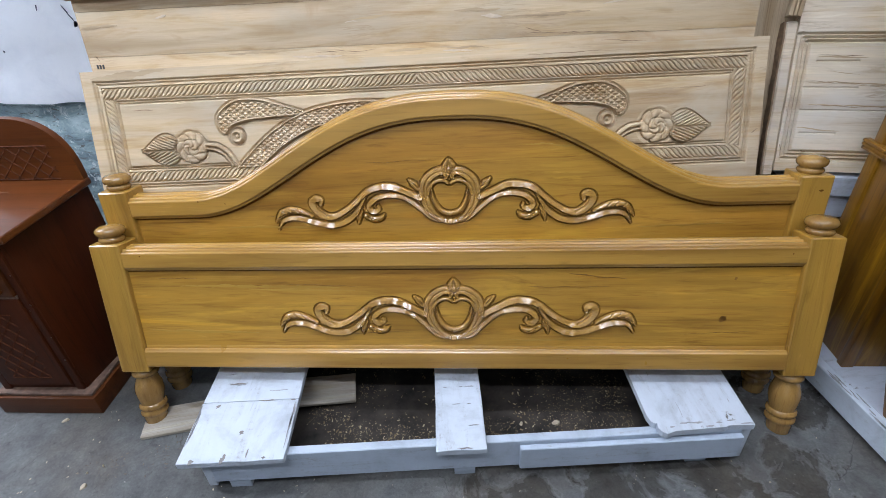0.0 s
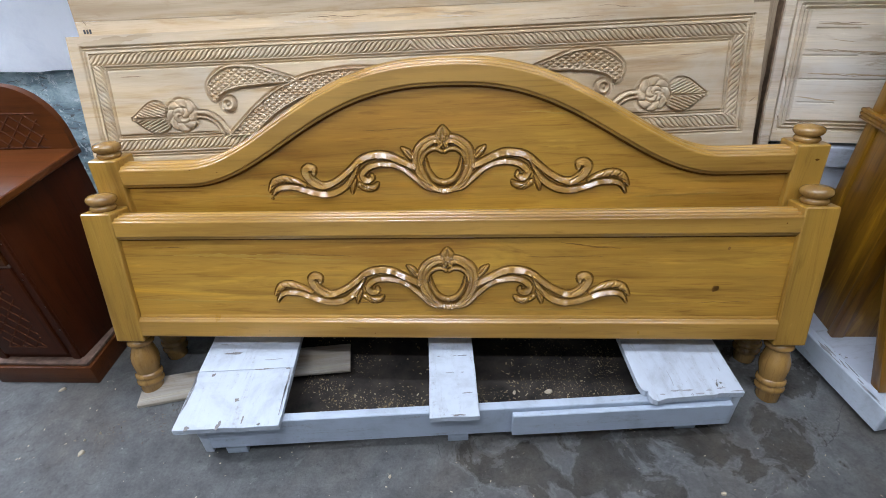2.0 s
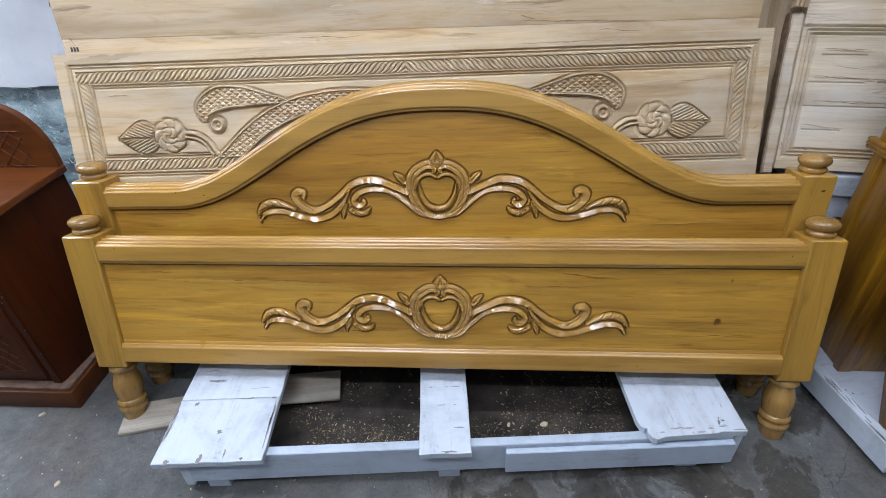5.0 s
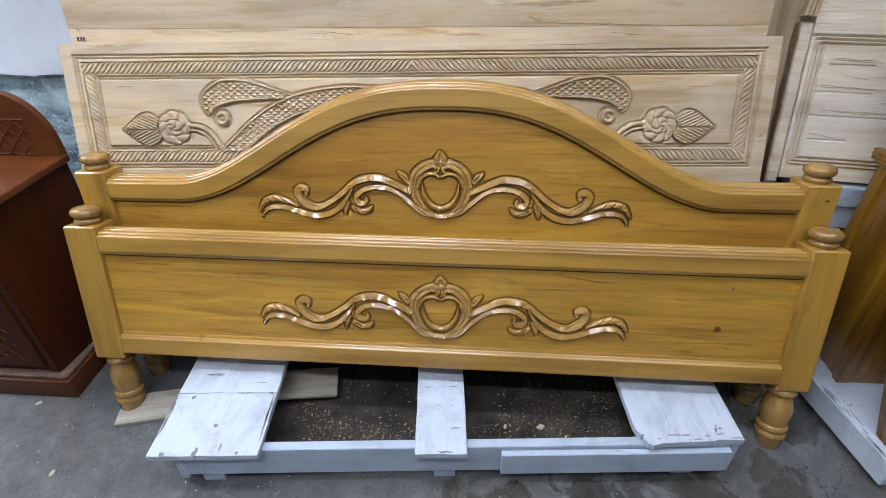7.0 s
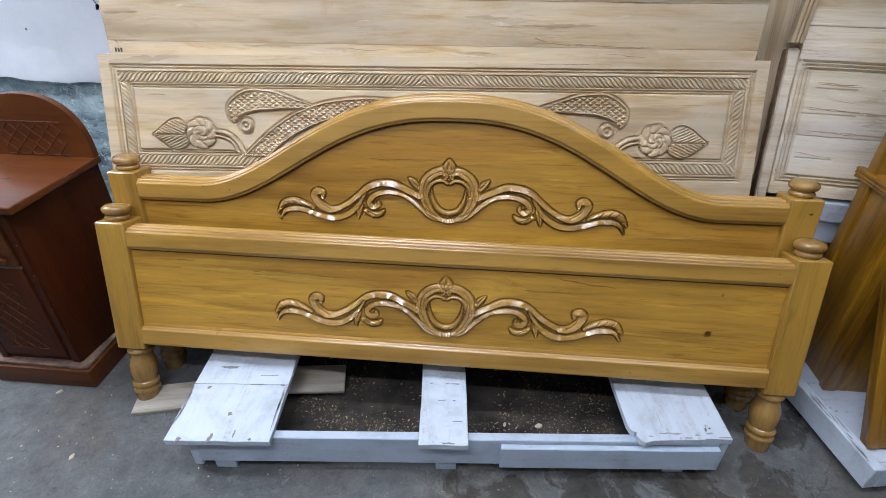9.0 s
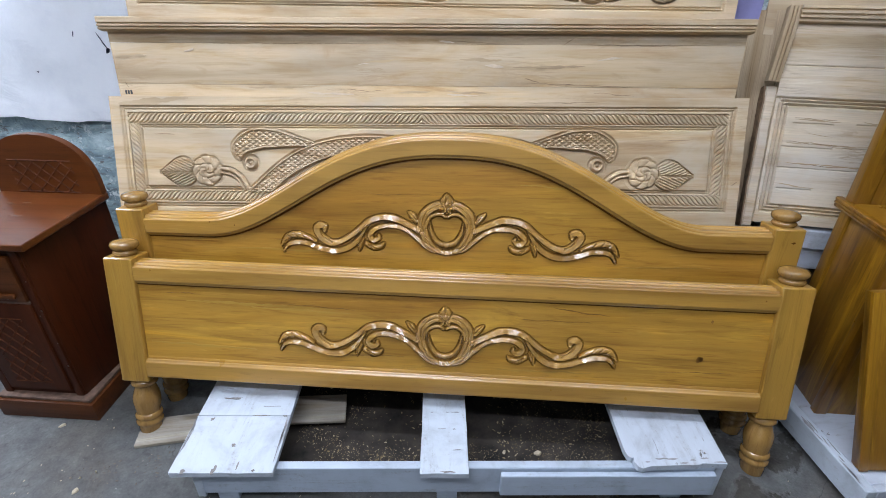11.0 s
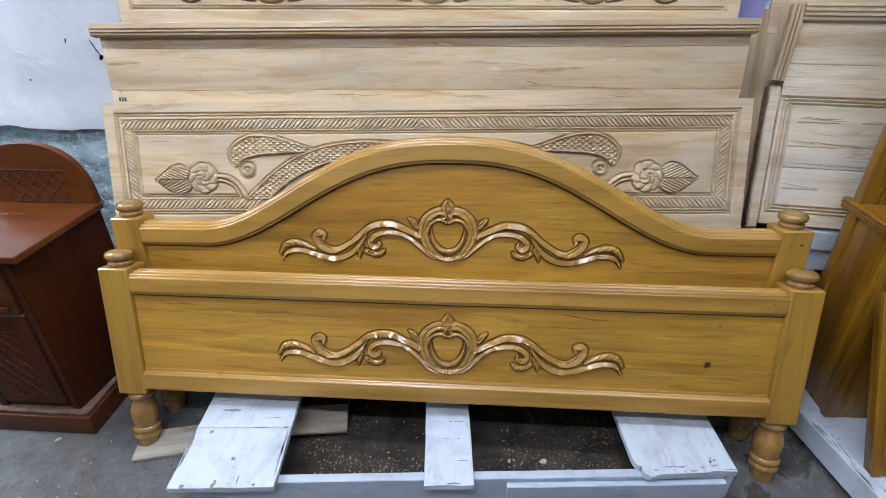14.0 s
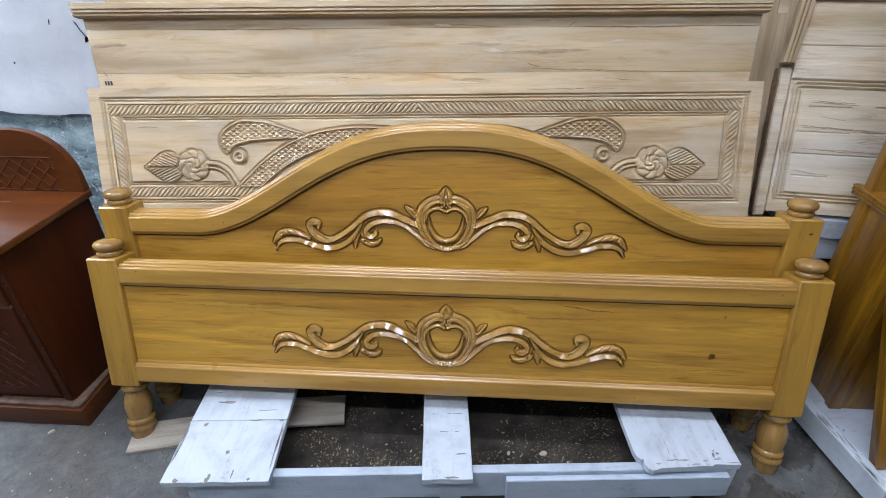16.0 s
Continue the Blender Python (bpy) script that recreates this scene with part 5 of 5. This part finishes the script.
def white_box():
    t = thing("white_crate", pose(1.021, 0.284, -0.156, 0, 0, -4) @ Matrix.Scale(1.12, 4), "worn white-painted wooden crate behind the bed", "crate")
    part("lid", box(0.0, 0.2, 0.0, 0.22, 0.6, 0.655, 0.003, 1, 0.003, 5), white_paint, t)
    part("apron", box(0.01, 0.19, 0.012, 0.03, 0.53, 0.599, 0.003, 1, 0.003, 5), white_paint, t)
    for x in (0.012, 0.15):
        for y in (0.032, 0.17):
            part("leg", box(x, x + 0.04, y, y + 0.04, 0.1395, 0.599, 0.003), trestle_mat, t)
    return t


white_box()


# ---- litter ----
def scatter(name, n, area, size, mat, label, seed, lift=0.0):
    rnd = random.Random(seed)
    bm = bmesh.new()
    for _ in range(n):
        x, y = rnd.uniform(area[0], area[1]), rnd.uniform(area[2], area[3])
        while noise.noise((x * 7, y * 7, seed)) < rnd.uniform(-0.25, 0.45):
            x, y = rnd.uniform(area[0], area[1]), rnd.uniform(area[2], area[3])
        s = rnd.uniform(*size)
        a = rnd.uniform(0, 6.28)
        w = s * rnd.uniform(0.14, 0.6)
        h = s * rnd.uniform(0.12, 0.3)
        c, d = math.cos(a), math.sin(a)
        lo = [bm.verts.new((x + px * c - pz * d, y + px * d + pz * c, 0.0)) for px, pz in ((-s, -w * 0.6), (s * 0.7, -w), (s, w * 0.5), (-s * 0.6, w))]
        tip = [bm.verts.new(v.co * 1.0 + Vector((rnd.uniform(-0.1, 0.1) * s, 0, h * rnd.uniform(0.5, 1.2)))) for v in lo]
        bm.faces.new(tip)
        for k in range(4):
            bm.faces.new((lo[k], lo[(k + 1) % 4], tip[(k + 1) % 4], tip[k]))
    return solid(name, bm, mat, pose(0, 0, lift), label, "litter", "", "stuff")


scatter("sawdust", 6500, (-0.45, 0.52, -0.26, 0.22), (0.0005, 0.0026), dust_mat, "sawdust and wood shavings on the floor", 3, 0.0025)
scatter("wood_shavings", 420, (-0.42, 0.5, -0.26, 0.1), (0.0015, 0.0055), dust_mat, "pale wood shavings scattered over the dirt", 9, 0.003)
scatter("wood_chips", 170, (-1.2, 1.1, -0.5, -0.1), (0.0008, 0.0035), chip_mat, "small pale wood chips on the floor", 5)


def wood_chip(x, y, z, length, width, turn, seed):
    """A torn sliver of wood, thicker at one end."""
    bm = bmesh.new()
    rnd = random.Random(seed)
    rim = [(math.cos(a) * length * rnd.uniform(0.4, 0.55), math.sin(a) * width * rnd.uniform(0.4, 0.6)) for a in [2 * math.pi * k / 9 for k in range(9)]]
    lo = [bm.verts.new((px, py, 0.0)) for px, py in rim]
    hi = [bm.verts.new((px * 0.86, py * 0.86, 0.002 + 0.005 * (0.5 + px / length))) for px, py in rim]
    bm.faces.new(lo[::-1]), bm.faces.new(hi)
    for k in range(9):
        bm.faces.new((lo[k], lo[(k + 1) % 9], hi[(k + 1) % 9], hi[k]))
    return solid("wood_chip", bm, chip_mat, pose(x, y, z, 0, 0, turn), "torn pale chip of wood on the dirty floor", "wood chip", "wood chips")


for k, (x, y, z, length, width, turn) in enumerate(((-1.213, -0.146, 0.0, 0.022, 0.011, 35), (-1.01, -0.36, 0.0, 0.022, 0.014, 60), (0.293, -0.137, 0.005, 0.024, 0.016, 10), (0.193, -0.142, 0.005, 0.013, 0.01, 70), (-0.994, -0.296, 0.0, 0.007, 0.006, 0), (-1.026, -0.32, 0.0, 0.007, 0.005, 20), (-0.1435, -0.409, 0.0, 0.009, 0.008, 40), (0.68, -0.434, 0.0, 0.014, 0.009, -20))):
    wood_chip(x, y, z, length, width, turn, k)
scatter("floor_crumbs", 90, (-1.06, -0.76, -0.33, -0.19), (0.0012, 0.005), crumb_mat, "crumbs of dirt and bark on the concrete", 14)


def dirt_patch():
    rnd = random.Random(11)
    bm = bmesh.new()
    c = bm.verts.new((0.03, -0.02, 0.004))
    ring = []
    for k in range(60):
        a = 2 * math.pi * k / 60
        sx, sy = abs(math.cos(a)) ** 0.6 * math.copysign(1, math.cos(a)), abs(math.sin(a)) ** 0.6 * math.copysign(1, math.sin(a))
        ring.append(bm.verts.new((0.03 + 0.63 * sx * rnd.uniform(0.95, 1.02), 0.04 + 0.3 * sy * rnd.uniform(0.95, 1.02), 0.0012)))
    for k in range(60):
        bm.faces.new((c, ring[k], ring[(k + 1) % 60]))
    return solid("dirt", bm, dirt_mat, pose(0, 0, 0, 0, 0, 4.6), "dark dirt covering the floor inside the pallet", "dirt", "", "stuff")


dirt_patch()
